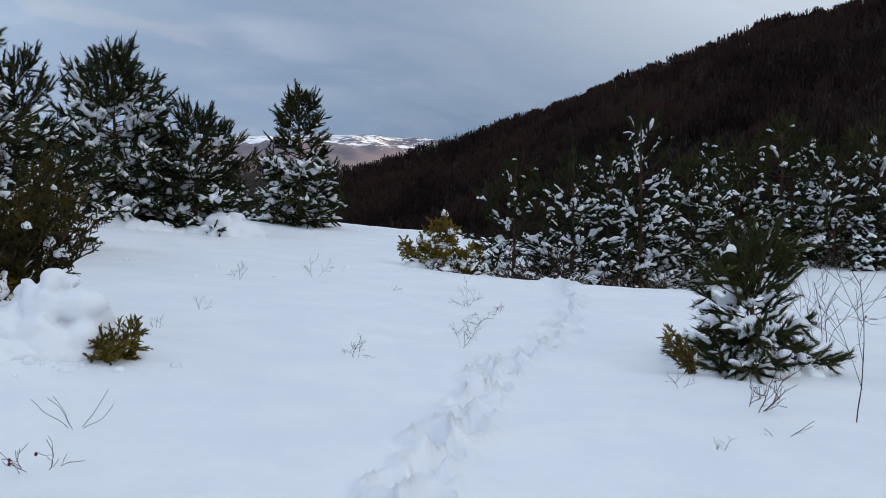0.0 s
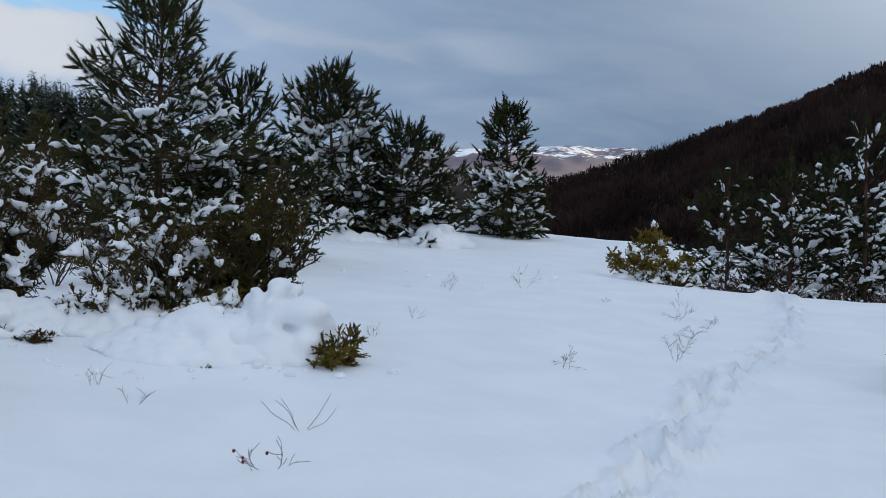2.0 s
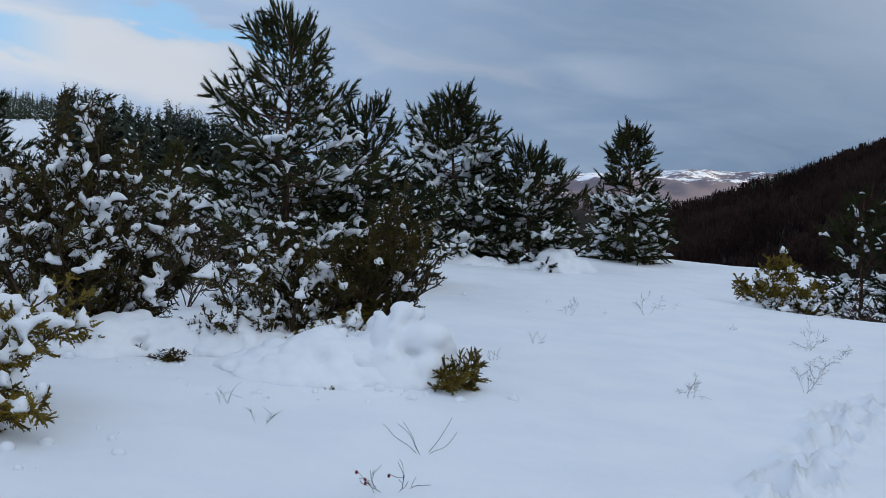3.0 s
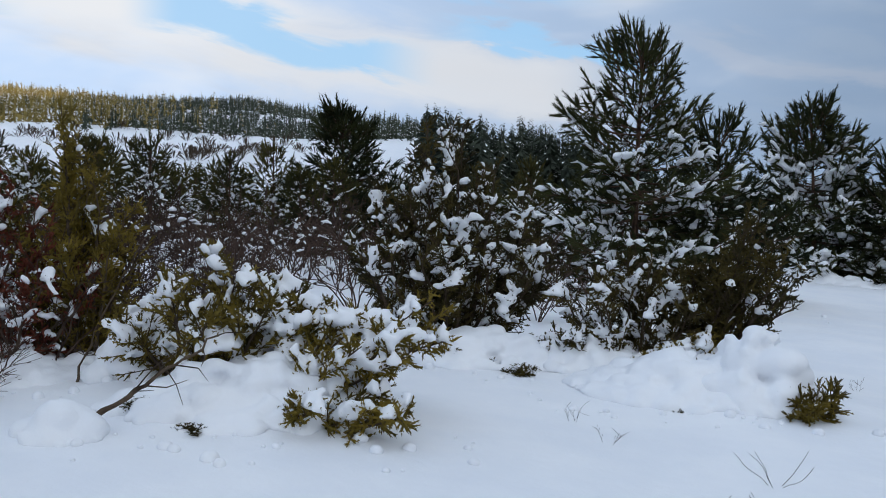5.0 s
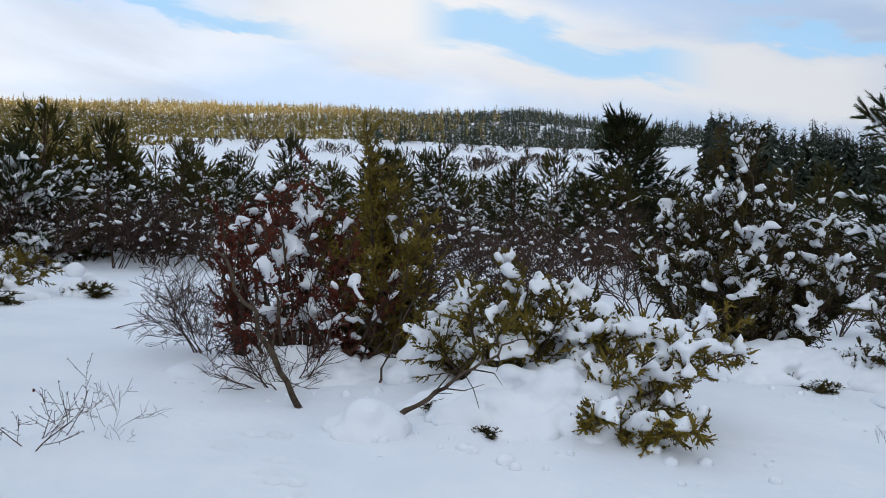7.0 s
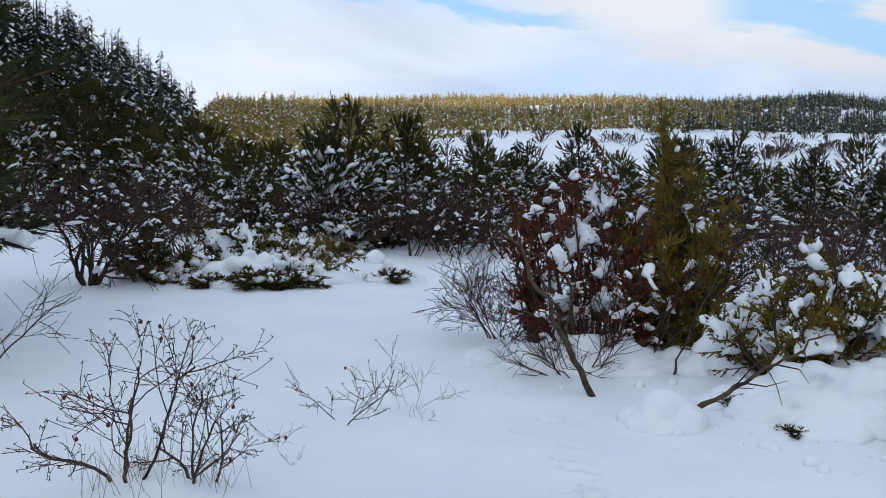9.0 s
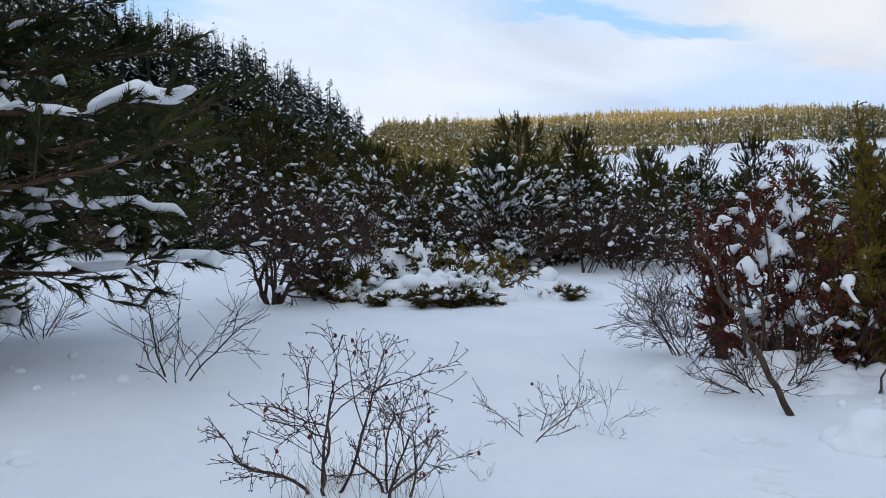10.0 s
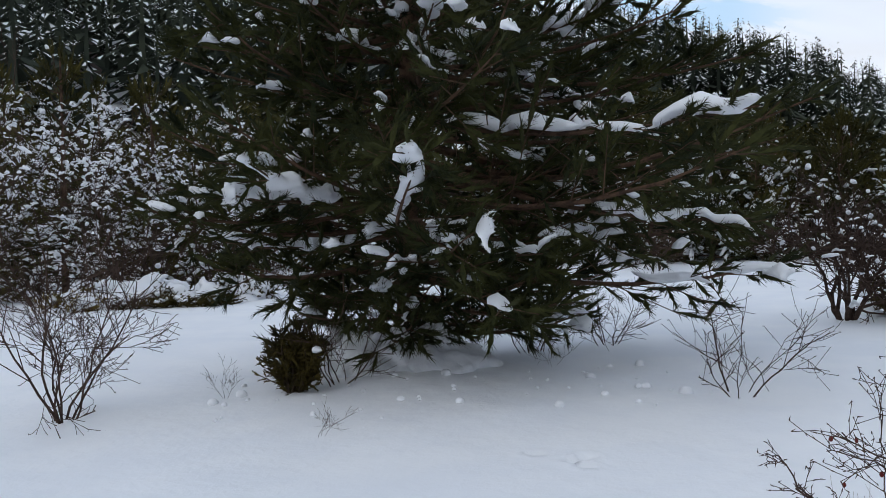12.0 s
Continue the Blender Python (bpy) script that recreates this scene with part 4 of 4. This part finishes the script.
# brown undergrowth along the thicket's edge: leafless bushes
brush_kinds = [bare_shrub("undergrowth_bush", at(70.5 + 3 * i, 16.5 + i), "leafless brown bush at the thicket's edge", seed=90 + i, tall=0.95, stems=7, levels=2, spread=0.75, thick=0.009, forks=4, thin=0.006, snow=22, group="undergrowth along the thicket") for i in range(3)]
for az0, az1, d0, d1, count in ((44, 64, 10.5, 19, 26), (64, 86, 15.5, 22, 30), (84, 100, 20, 27, 14), (118, 136, 18, 22, 10), (-9.5, -2, 20.5, 22.5, 10), (30, 44, 11.5, 18, 10)):
    for i in range(count):
        c = copy_thing(brush_kinds[i % 3], pose(*at(az0 + (az1 - az0) * (i + rng.random()) / count, d0 + (d1 - d0) * rng.random()), 0, 0, rng.random() * 360))
        s = 0.75 + 0.6 * rng.random()
        c.scale = (s, s, s * 0.95)

# ---- junipers and shrubs round the clearing ----
heap = lambda x, y: (x, y, float(height(x, y)))
juniper("juniper_bush", at(39.3, 9.6), "dense upright juniper with a pointed snowy top", JUNIPER_DARK, seed=61, tall=2.2, reach=1.05, stems=66, twigs=32, needles=9, snow=0.36, snow_size=1.25, upright=0.62)
juniper("juniper_bush", at(29.0, 9.0), "low brown-green juniper half buried in snow", JUNIPER_DARK, seed=62, tall=1.0, reach=0.75, stems=24, twigs=24, snow=0.50, snow_size=1.15, upright=0.55)
juniper("juniper_bush", at(25.2, 9.1), "brownish juniper with spreading tips above a snow heap", JUNIPER_DARK, seed=63, tall=1.25, reach=0.55, stems=22, twigs=26, snow=0.06, snow_size=1.2, lean=(0.42, 0.05), upright=0.45)
juniper("juniper_bush", at(20.4, 7.75, -0.07), "low juniper tuft poking out of a snow heap", JUNIPER, seed=64, tall=0.24, reach=0.24, stems=10, twigs=14, snow=0.16, upright=0.5, lean=(0.22, 0))
juniper("juniper_bush", at(52.3, 7.0), "snowy yellow-green juniper leaning over a bent bough", JUNIPER, seed=66, tall=0.98, reach=0.72, stems=24, twigs=24, snow=0.42, snow_size=1.5, lean=(0.05, 0.1), upright=0.55)
juniper("juniper_bush", at(47.5, 6.7), "juniper bough pressed low by thick snow", JUNIPER, seed=68, tall=0.66, reach=0.55, stems=24, twigs=24, snow=0.48, snow_size=1.6, lean=(0.60, 0.40), upright=0.35)
juniper("juniper_bush", at(47.6, 6.2, -0.10), "trailing juniper tips under snow", JUNIPER, seed=65, tall=0.26, reach=0.5, stems=13, twigs=20, snow=0.42, snow_size=1.4, lean=(0.35, 0.1), upright=0.35)
juniper("juniper_bush", at(58.6, 8.1), "slim yellow-green juniper beside a withered bush", JUNIPER, seed=67, tall=1.6, reach=0.50, stems=20, twigs=32, snow=0.07, snow_size=1.1, upright=0.40)
juniper("juniper_spire", at(59.3, 8.05), "single tall tip of a yellow-green juniper", JUNIPER, seed=69, tall=2.0, reach=0.10, stems=4, twigs=44, snow=0.0, upright=0.15)
juniper("withered_juniper", at(63.4, 8.0), "withered red-brown juniper under thick snow", RUSTY, seed=71, tall=1.55, reach=0.85, stems=22, twigs=18, snow=0.44, snow_size=1.45, upright=0.68)
juniper("withered_juniper", at(66.4, 8.2), "bare-tipped withered red juniper stem", RUSTY, seed=72, tall=1.5, reach=0.22, stems=5, twigs=24, snow=0.08, lean=(-0.1, 0.0), upright=0.3)
bare_shrub("bare_shrub", at(68.0, 8.7), "dense leafless shrub of fine grey-brown twigs", seed=73, tall=0.8, stems=15, levels=3, spread=0.85, thick=0.006, forks=4, thin=0.002)
bare_shrub("bare_shrub", at(60.6, 7.75), "thin brown stems tangled below the junipers", seed=74, tall=0.8, stems=6, levels=2, spread=0.6, thick=0.009, forks=4, thin=0.0025)
bare_shrub("bare_shrub", at(64.5, 7.4), "dry brown twigs at the foot of the withered juniper", seed=77, tall=0.5, stems=12, levels=2, spread=1.0, thick=0.006, forks=4, thin=0.002)
bare_shrub("bare_shrub", at(54.3, 8.6), "leafless brown bush behind the bent juniper", seed=144, tall=0.95, stems=12, levels=3, spread=0.7, thick=0.009, forks=4, thin=0.0028, snow=30)
bare_shrub("rose_bush", (-4.50, 0.03, float(height(-4.5, 0.03))), "leafless thorny rose bush with a few hips", seed=75, tall=0.62, stems=4, levels=3, spread=0.75, thick=0.0085, forks=3, thorns=True, hips=9, thin=0.0014, wild=0.45)
bare_shrub("rose_bush", (-4.60, 0.32, float(height(-4.6, 0.32))), "leafless thorny rose bush with crowded twigs", seed=76, tall=0.5, stems=4, levels=3, spread=0.5, thick=0.008, forks=3, thorns=True, hips=5, thin=0.0014)
bare_shrub("rose_bush", (-5.67, 1.26, float(height(-5.67, 1.26))), "thin leafless rose shoots standing in snow", seed=78, tall=0.42, stems=4, levels=2, spread=0.9, thick=0.0045, forks=3, thorns=True, hips=1, thin=0.0014)
bare_shrub("rose_bush", (-7.72, -0.75, float(height(-7.72, -0.75))), "leafless rose bush with arching shoots", seed=79, tall=0.65, stems=5, levels=2, spread=0.7, thick=0.007, forks=4, thorns=True, thin=0.002)
bare_shrub("bare_shrub", (-12.2, 0.1, float(height(-12.2, 0.1))), "dark leafless shrub with snow on its twigs", seed=80, tall=1.4, stems=10, levels=3, spread=0.42, thick=0.024, forks=4, snow=110, thin=0.0042, wild=0.5)
juniper("juniper_bush", (-12.4, 0.75, float(height(-12.4, 0.75))), "small juniper at the foot of a leafless shrub", JUNIPER_DARK, seed=87, tall=0.8, reach=0.5, stems=14, twigs=20, snow=0.06)
bare_shrub("bare_shrub", at(129.3, 8.2), "tall leafless shrub with dark stems", seed=81, tall=1.15, stems=8, levels=3, spread=0.45, thick=0.011, forks=4, thorns=True, thin=0.0022)
for az, d, h, seed in ((121, 18.4, 2.2, 82), (126, 18.0, 2.7, 83), (130.0, 17.4, 2.9, 84), (134, 16.8, 2.8, 85)):
    bare_shrub("bare_shrub", at(az, d), "tall leafless shrub dotted with snow", seed=seed, tall=h, stems=7, levels=3, spread=0.5, thick=0.013, forks=3, snow=420, thin=0.0036, group="snowy shrubs behind the large pine")
# junipers flattened under their snow, in the lumpy heaps
low_kinds = [settle(juniper("snowed_juniper", heap(x, y), "low juniper flattened under rounded lumps of snow", JUNIPER_DARK if i else JUNIPER, seed=150 + i, tall=0.34, reach=0.42, stems=13, twigs=16, needles=10, snow=0.62, snow_size=1.3, upright=0.5, group="snowed-in low junipers")) for i, (x, y) in enumerate(((-3.6, 7.75), (-4.7, 7.5)))]
for i, (x, y, s) in enumerate(((-4.05, 7.7, 0.8), (-5.1, 7.3, 0.9), (-5.7, 6.75, 0.8), (-6.5, 5.6, 1.1), (-7.0, 4.9, 1.0), (-12.9, 1.9, 1.9), (-12.5, 1.4, 1.6), (-13.2, 2.4, 1.8), (-12.0, 2.3, 1.0), (-14.2, -9.6, 1.5), (-13.4, -10.7, 1.4), (-14.9, -8.8, 1.6), (-8.3, -3.6, 0.6), (-0.5, 19.6, 1.5))):
    c = copy_thing(low_kinds[i % 2], pose(x, y, float(height(x, y)) - 0.10 * s, 0, 0, 71.0 * i))
    c.scale = (s, s, s * (0.85 + 0.3 * (i % 3) / 2))
juniper("juniper_bush", at(79.0, 12.8), "low juniper under rounded snow", JUNIPER, seed=86, tall=0.6, reach=0.8, stems=18, twigs=20, snow=0.22, snow_size=1.4, upright=0.4)
juniper("juniper_bush", at(2.3, 20.0), "rounded juniper under snow at the edge of the hollow", JUNIPER, seed=88, tall=1.05, reach=0.85, stems=30, twigs=20, snow=0.22, snow_size=2.0, width=0.018, needle_len=0.03, upright=0.6)
juniper("juniper_bush", at(-11.4, 8.85), "small brownish juniper beside the small pine", JUNIPER, seed=89, tall=0.36, reach=0.09, stems=5, twigs=9, snow=0.05, lean=(-0.2, 0), upright=0.3, spray=0.05)
juniper("juniper_bush", at(118.2, 8.4), "thin juniper under the large pine", JUNIPER_DARK, seed=95, tall=0.6, reach=0.2, stems=12, twigs=22, snow=0.05)

snow_heap(at(26.3, 8.15), "lumpy snow over a buried juniper", 1.9, 1.2, 0.26, 1, 26, 297, 0.086)
snow_heap(at(22.6, 8.0), "high rounded snow mound beside a juniper", 0.95, 0.85, 0.50, 2, 22, 85, 0.108)
snow_heap(at(37.0, 8.9), "lumpy snow at the foot of a juniper", 2.3, 0.8, 0.26, 3, 37, 297, 0.086)
snow_heap(at(31.5, 8.9), "lumpy snow between two junipers", 1.2, 0.8, 0.30, 6, 31, 148, 0.086)
snow_heap(at(50.5, 6.45), "soft snow over a bent juniper", 1.75, 1.0, 0.26, 4, 50, 345, 0.072)
snow_heap(at(46.2, 7.0), "thick cap of snow on a bent juniper bough", 0.85, 0.42, 0.14, 15, 45, 85, 0.072, 0.40)
snow_heap(at(55.6, 7.4), "rounded snow lying between the junipers", 0.72, 0.6, 0.42, 5, 55, 85, 0.108)
snow_heap(at(48.5, 7.9), "thick snow behind the bent juniper", 1.6, 1.0, 0.42, 17, 48, 148, 0.122)
snow_heap(at(60.3, 6.02), "smooth snow-covered stone", 0.46, 0.36, 0.20, 16, 58, 39, 0.086)
snow_heap(at(63.0, 7.8), "lumpy snow under the withered juniper", 2.0, 0.9, 0.20, 7, 62, 231, 0.086)
snow_heap(at(80.5, 12.2), "lumpy snow over low bushes", 1.9, 0.9, 0.34, 8, 81, 181, 0.108)
snow_heap(at(86.0, 13.0), "snow round the foot of a dark shrub", 1.6, 0.9, 0.34, 18, 86, 132, 0.108)
snow_heap(at(124.5, 17.4), "lumpy snow among the shrubs", 4.2, 1.5, 0.42, 9, 125, 297, 0.108)
snow_heap(at(113.0, 9.2), "lumpy snow at the foot of the large pine", 1.9, 1.0, 0.26, 10, 112, 231, 0.086)
snow_heap(at(1.6, 20.0), "snow caps over a juniper by the hollow", 1.9, 1.0, 0.36, 11, 2, 132, 0.130)
snow_heap(at(14.0, 24.0), "snow heaped under the young pines", 1.7, 1.0, 0.50, 12, 14, 132, 0.144)
snow_heap(at(19.5, 24.0), "low snow under the laden pine", 3.0, 1.0, 0.26, 19, 19, 165, 0.130)
snow_heap(at(-14.3, 9.5), "low snow round the small pine", 1.4, 0.8, 0.14, 13, -14, 132, 0.072)
snow_heap(at(74.3, 15.0), "small stump under a cap of snow", 0.16, 0.16, 0.26, 14, 74, 12, 0.08)
snow_heap(at(73.6, 12.5), "snow over a low juniper", 0.8, 0.5, 0.2, 20, 74, 66, 0.079)

# ---- thin stems and weeds in the open snow ----
bare_shrub("rose_bush", at(-19.6, 7.6), "tall thorny reddish rose stem with withered hips", seed=101, tall=1.1, stems=1, levels=2, spread=0.10, thick=0.0055, forks=3, thorns=True, hips=4, wild=0.18, thin=0.0018)
bare_shrub("bare_shrub", at(-17.9, 11.9), "thin leafless shrub behind the small pine", seed=102, tall=0.75, stems=5, levels=2, spread=0.5, thick=0.005, forks=3, thin=0.002)
bare_shrub("bare_twig", at(-14.4, 7.6), "dark forked twig lying over the snow", seed=103, tall=0.42, stems=3, levels=2, spread=1.3, thick=0.006, forks=3, thorns=True, thin=0.002)
bare_shrub("bare_twig", at(-16.2, 6.9), "small dark twig lying on the snow", seed=104, tall=0.2, stems=2, levels=1, spread=2.0, thick=0.004, forks=3, thin=0.002)
for az, d, h, seed in ((1.1, 12.4, 0.5, 105), (0.5, 10.4, 0.36, 106), (1.2, 9.5, 0.3, 107), (-0.8, 12.0, 0.3, 108), (9.3, 15.0, 0.4, 109), (13.4, 14.1, 0.32, 110), (4.9, 14.0, 0.15, 111), (17.7, 9.2, 0.16, 112), (7.0, 8.4, 0.3, 113), (15.3, 10.8, 0.22, 114),
                        (-10.7, 8.2, 0.2, 115), (-12.8, 6.3, 0.14, 116), (32.4, 6.9, 0.22, 117), (30.6, 6.4, 0.2, 118), (73.5, 6.3, 0.4, 119), (81.3, 5.5, 0.28, 120), (116.9, 6.9, 0.34, 121), (121.5, 8.4, 0.4, 122), (101.5, 10.8, 0.6, 123), (104.5, 9.2, 0.45, 124), (73.2, 5.9, 0.18, 125), (80.6, 5.2, 0.12, 126)):
    bare_shrub("weed_stem", at(az, d), "thin dry weed sticking out of the snow", seed=seed, tall=h * 0.75, stems=3, levels=1 if h < 0.3 else 2, spread=0.7, thick=0.0016, forks=3, thin=0.0009, wild=0.4, category="weed", group="dry weeds in the snow")
bare_shrub("weed_stem", (-2.17, 5.42, float(height(-2.17, 5.42))), "fan of thin dry stems in the snow", seed=131, tall=0.3, stems=5, levels=0, spread=1.0, thick=0.002, category="weed", thin=0.0014, group="dry weeds in the snow")
bare_shrub("weed_stem", (-2.06, 4.7, float(height(-2.06, 4.7))), "dry stems with small seed heads lying on the snow", seed=132, tall=0.2, stems=4, levels=1, spread=1.6, thick=0.002, category="weed", thin=0.0014, hips=6, group="dry weeds in the snow")


def straw_tuft(place, label, blades, seed, reach=0.25, tall=0.3):
    rng = np.random.default_rng(seed)
    a = rng.normal(size=(blades, 3)) * [reach * 0.5, reach * 0.5, 0]
    b = a + np.stack([rng.normal(size=blades) * 0.07, rng.normal(size=blades) * 0.07, tall * (0.4 + 0.6 * rng.random(blades))], -1)
    t = thing("grass_tuft", place, label, "dry grass")
    part("straw", sticks(a - [0, 0, 0.1], b, 0.0016, 0.0006), STRAW, t, kind="stuff")


straw_tuft(heap(-4.5, 0.05), "pale dry grass round the rose bush", 60, 1, 0.25, 0.17)
straw_tuft(heap(-4.6, 0.3), "pale dry grass by the crowded rose bush", 50, 2, 0.25, 0.17)
straw_tuft(heap(-7.3, 4.0), "pale dry grass under the withered juniper", 50, 3, 0.6)

# dead boughs and small tufts among the bushes
def bough(name, points, radius, label, mat, twigs=9):
    rng = np.random.default_rng(len(label))
    p = np.array(points, float)
    t = np.linspace(0, 1, 14)
    line = np.stack([np.interp(t, np.linspace(0, 1, len(p)), p[:, k]) for k in range(3)], -1)
    line[1:-1] += rng.normal(size=(12, 3)) * radius * 0.7
    ob = link_mesh(name, *tube(line, np.linspace(radius, radius * 0.35, 14) * (0.85 + 0.3 * rng.random(14)), 8), mat, True)
    for k in range(twigs):
        i = int(rng.integers(2, 13))
        d = unit(unit(line[i + 1 if i < 13 else i] - line[i - 1]) * 0.5 + rng.normal(size=3) * 0.6)
        ln = 0.12 + 0.25 * rng.random()
        bend = line[i] + d * ln * 0.5 + rng.normal(size=3) * 0.02
        part("twig", tube([line[i], bend, bend + unit(d + rng.normal(size=3) * 0.3) * ln * 0.6], [radius * 0.3, radius * 0.22, 0.0015], 4), mat, ob)
    return tagged(ob, label, "branch")


bough("dead_branch", [(-6.02, 2.98, 0.48), (-6.38, 2.86, 1.0), (-6.85, 2.74, 1.6)], 0.024, "leaning grey dead branch beside the withered juniper", STEM)
bough("dead_branch", [(-5.12, 3.15, 0.56), (-4.90, 3.42, 0.78), (-4.84, 3.78, 0.97)], 0.016, "slanting brown bough of the bent juniper", STEM)
bough("dead_branch", [(-6.6, 3.85, 0.42), (-6.75, 4.1, 1.0), (-6.95, 4.3, 1.7)], 0.011, "thin upright stem among the junipers", STEM)
bough("dead_branch", [(-6.3, 3.7, 0.42), (-6.35, 3.95, 0.9), (-6.3, 4.3, 1.5)], 0.010, "thin slanting stem among the junipers", STEM)
tuft = settle(juniper("juniper_tuft", at(80.4, 11.7), "small juniper tip poking through the snow", JUNIPER_DARK, seed=140, tall=0.17, reach=0.20, stems=7, twigs=12, snow=0.30, lean=(0.12, 0.05), upright=0.7, group="juniper tips in the snow"))
for az, d, lift, size in ((26.6, 7.55, -0.04, 0.40), (35.0, 8.45, -0.02, 0.7), (53.5, 6.0, -0.02, 0.45), (56.0, 6.4, 0.04, 0.5),
                          (79.3, 11.75, 0.0, 1.5), (81.6, 11.8, 0.0, 1.7), (83.2, 11.9, 0.0, 1.2), (73.7, 12.3, 0.0, 1.2), (124.0, 16.6, 0.0, 1.5), (126.0, 16.8, 0.0, 1.4), (121.5, 16.5, 0.0, 1.5)):
    c = copy_thing(tuft, pose(*at(az, d, lift), 0, 0, az * 500))
    k = size * 0.72
    c.scale = (k * 1.5, k * 1.5, k * 0.9)
bare_shrub("bare_shrub", at(101.5, 10.3), "fine leafless twigs under the large pine", seed=141, tall=0.6, stems=8, levels=2, spread=0.7, thick=0.006, forks=4, thin=0.002)
bare_shrub("bare_shrub", at(105.5, 9.9), "fine leafless twigs beside the large pine", seed=142, tall=0.7, stems=8, levels=2, spread=0.7, thick=0.006, forks=4, thin=0.002)
bare_shrub("bare_shrub", at(115.5, 8.6), "leafless twigs in front of the pine's trunk", seed=143, tall=0.7, stems=7, levels=2, spread=0.6, thick=0.006, forks=4, thin=0.002)


# crumbs of snow fallen from the boughs
def clods(place, label, wide, deep, turn, count, seed):
    rng = np.random.default_rng(seed)
    u, v = (rng.random(count) - 0.5) * wide, (rng.random(count) - 0.5) * deep
    c, sn = math.cos(radians(turn)), math.sin(radians(turn))
    x, y = u * c - v * sn, u * sn + v * c
    r = 0.010 + 0.035 * rng.random(count) ** 3.0
    z = height(x + place[0], y + place[1]) - place[2] + r * 0.25
    ob = link_mesh("snow_crumbs", *blobs(np.stack([x, y, z], -1), np.stack([r * (1 + 0.5 * rng.random(count)), r * (1 + 0.5 * rng.random(count)), r], -1)), SNOW, True)
    ob.location = place
    tagged(ob, label, "snow crumbs", kind="stuff")


clods(at(50, 5.7), "crumbs of snow below the bent juniper", 2.6, 0.7, 50, 26, 1)
clods(at(26, 7.3), "crumbs of snow below the snow heap", 2.6, 0.5, 26, 18, 2)
clods(at(36, 8.3), "crumbs of snow below the dense juniper", 2.4, 0.6, 36, 16, 3)
clods(at(63, 7.1), "crumbs of snow below the withered juniper", 2.2, 0.7, 63, 24, 4)
clods(at(110, 8.2), "crumbs of snow under the large pine", 3.6, 1.8, 110, 60, 5)
clods(at(17, 16.0), "crumbs of snow on the open slope", 5.0, 5.0, 0, 20, 6)
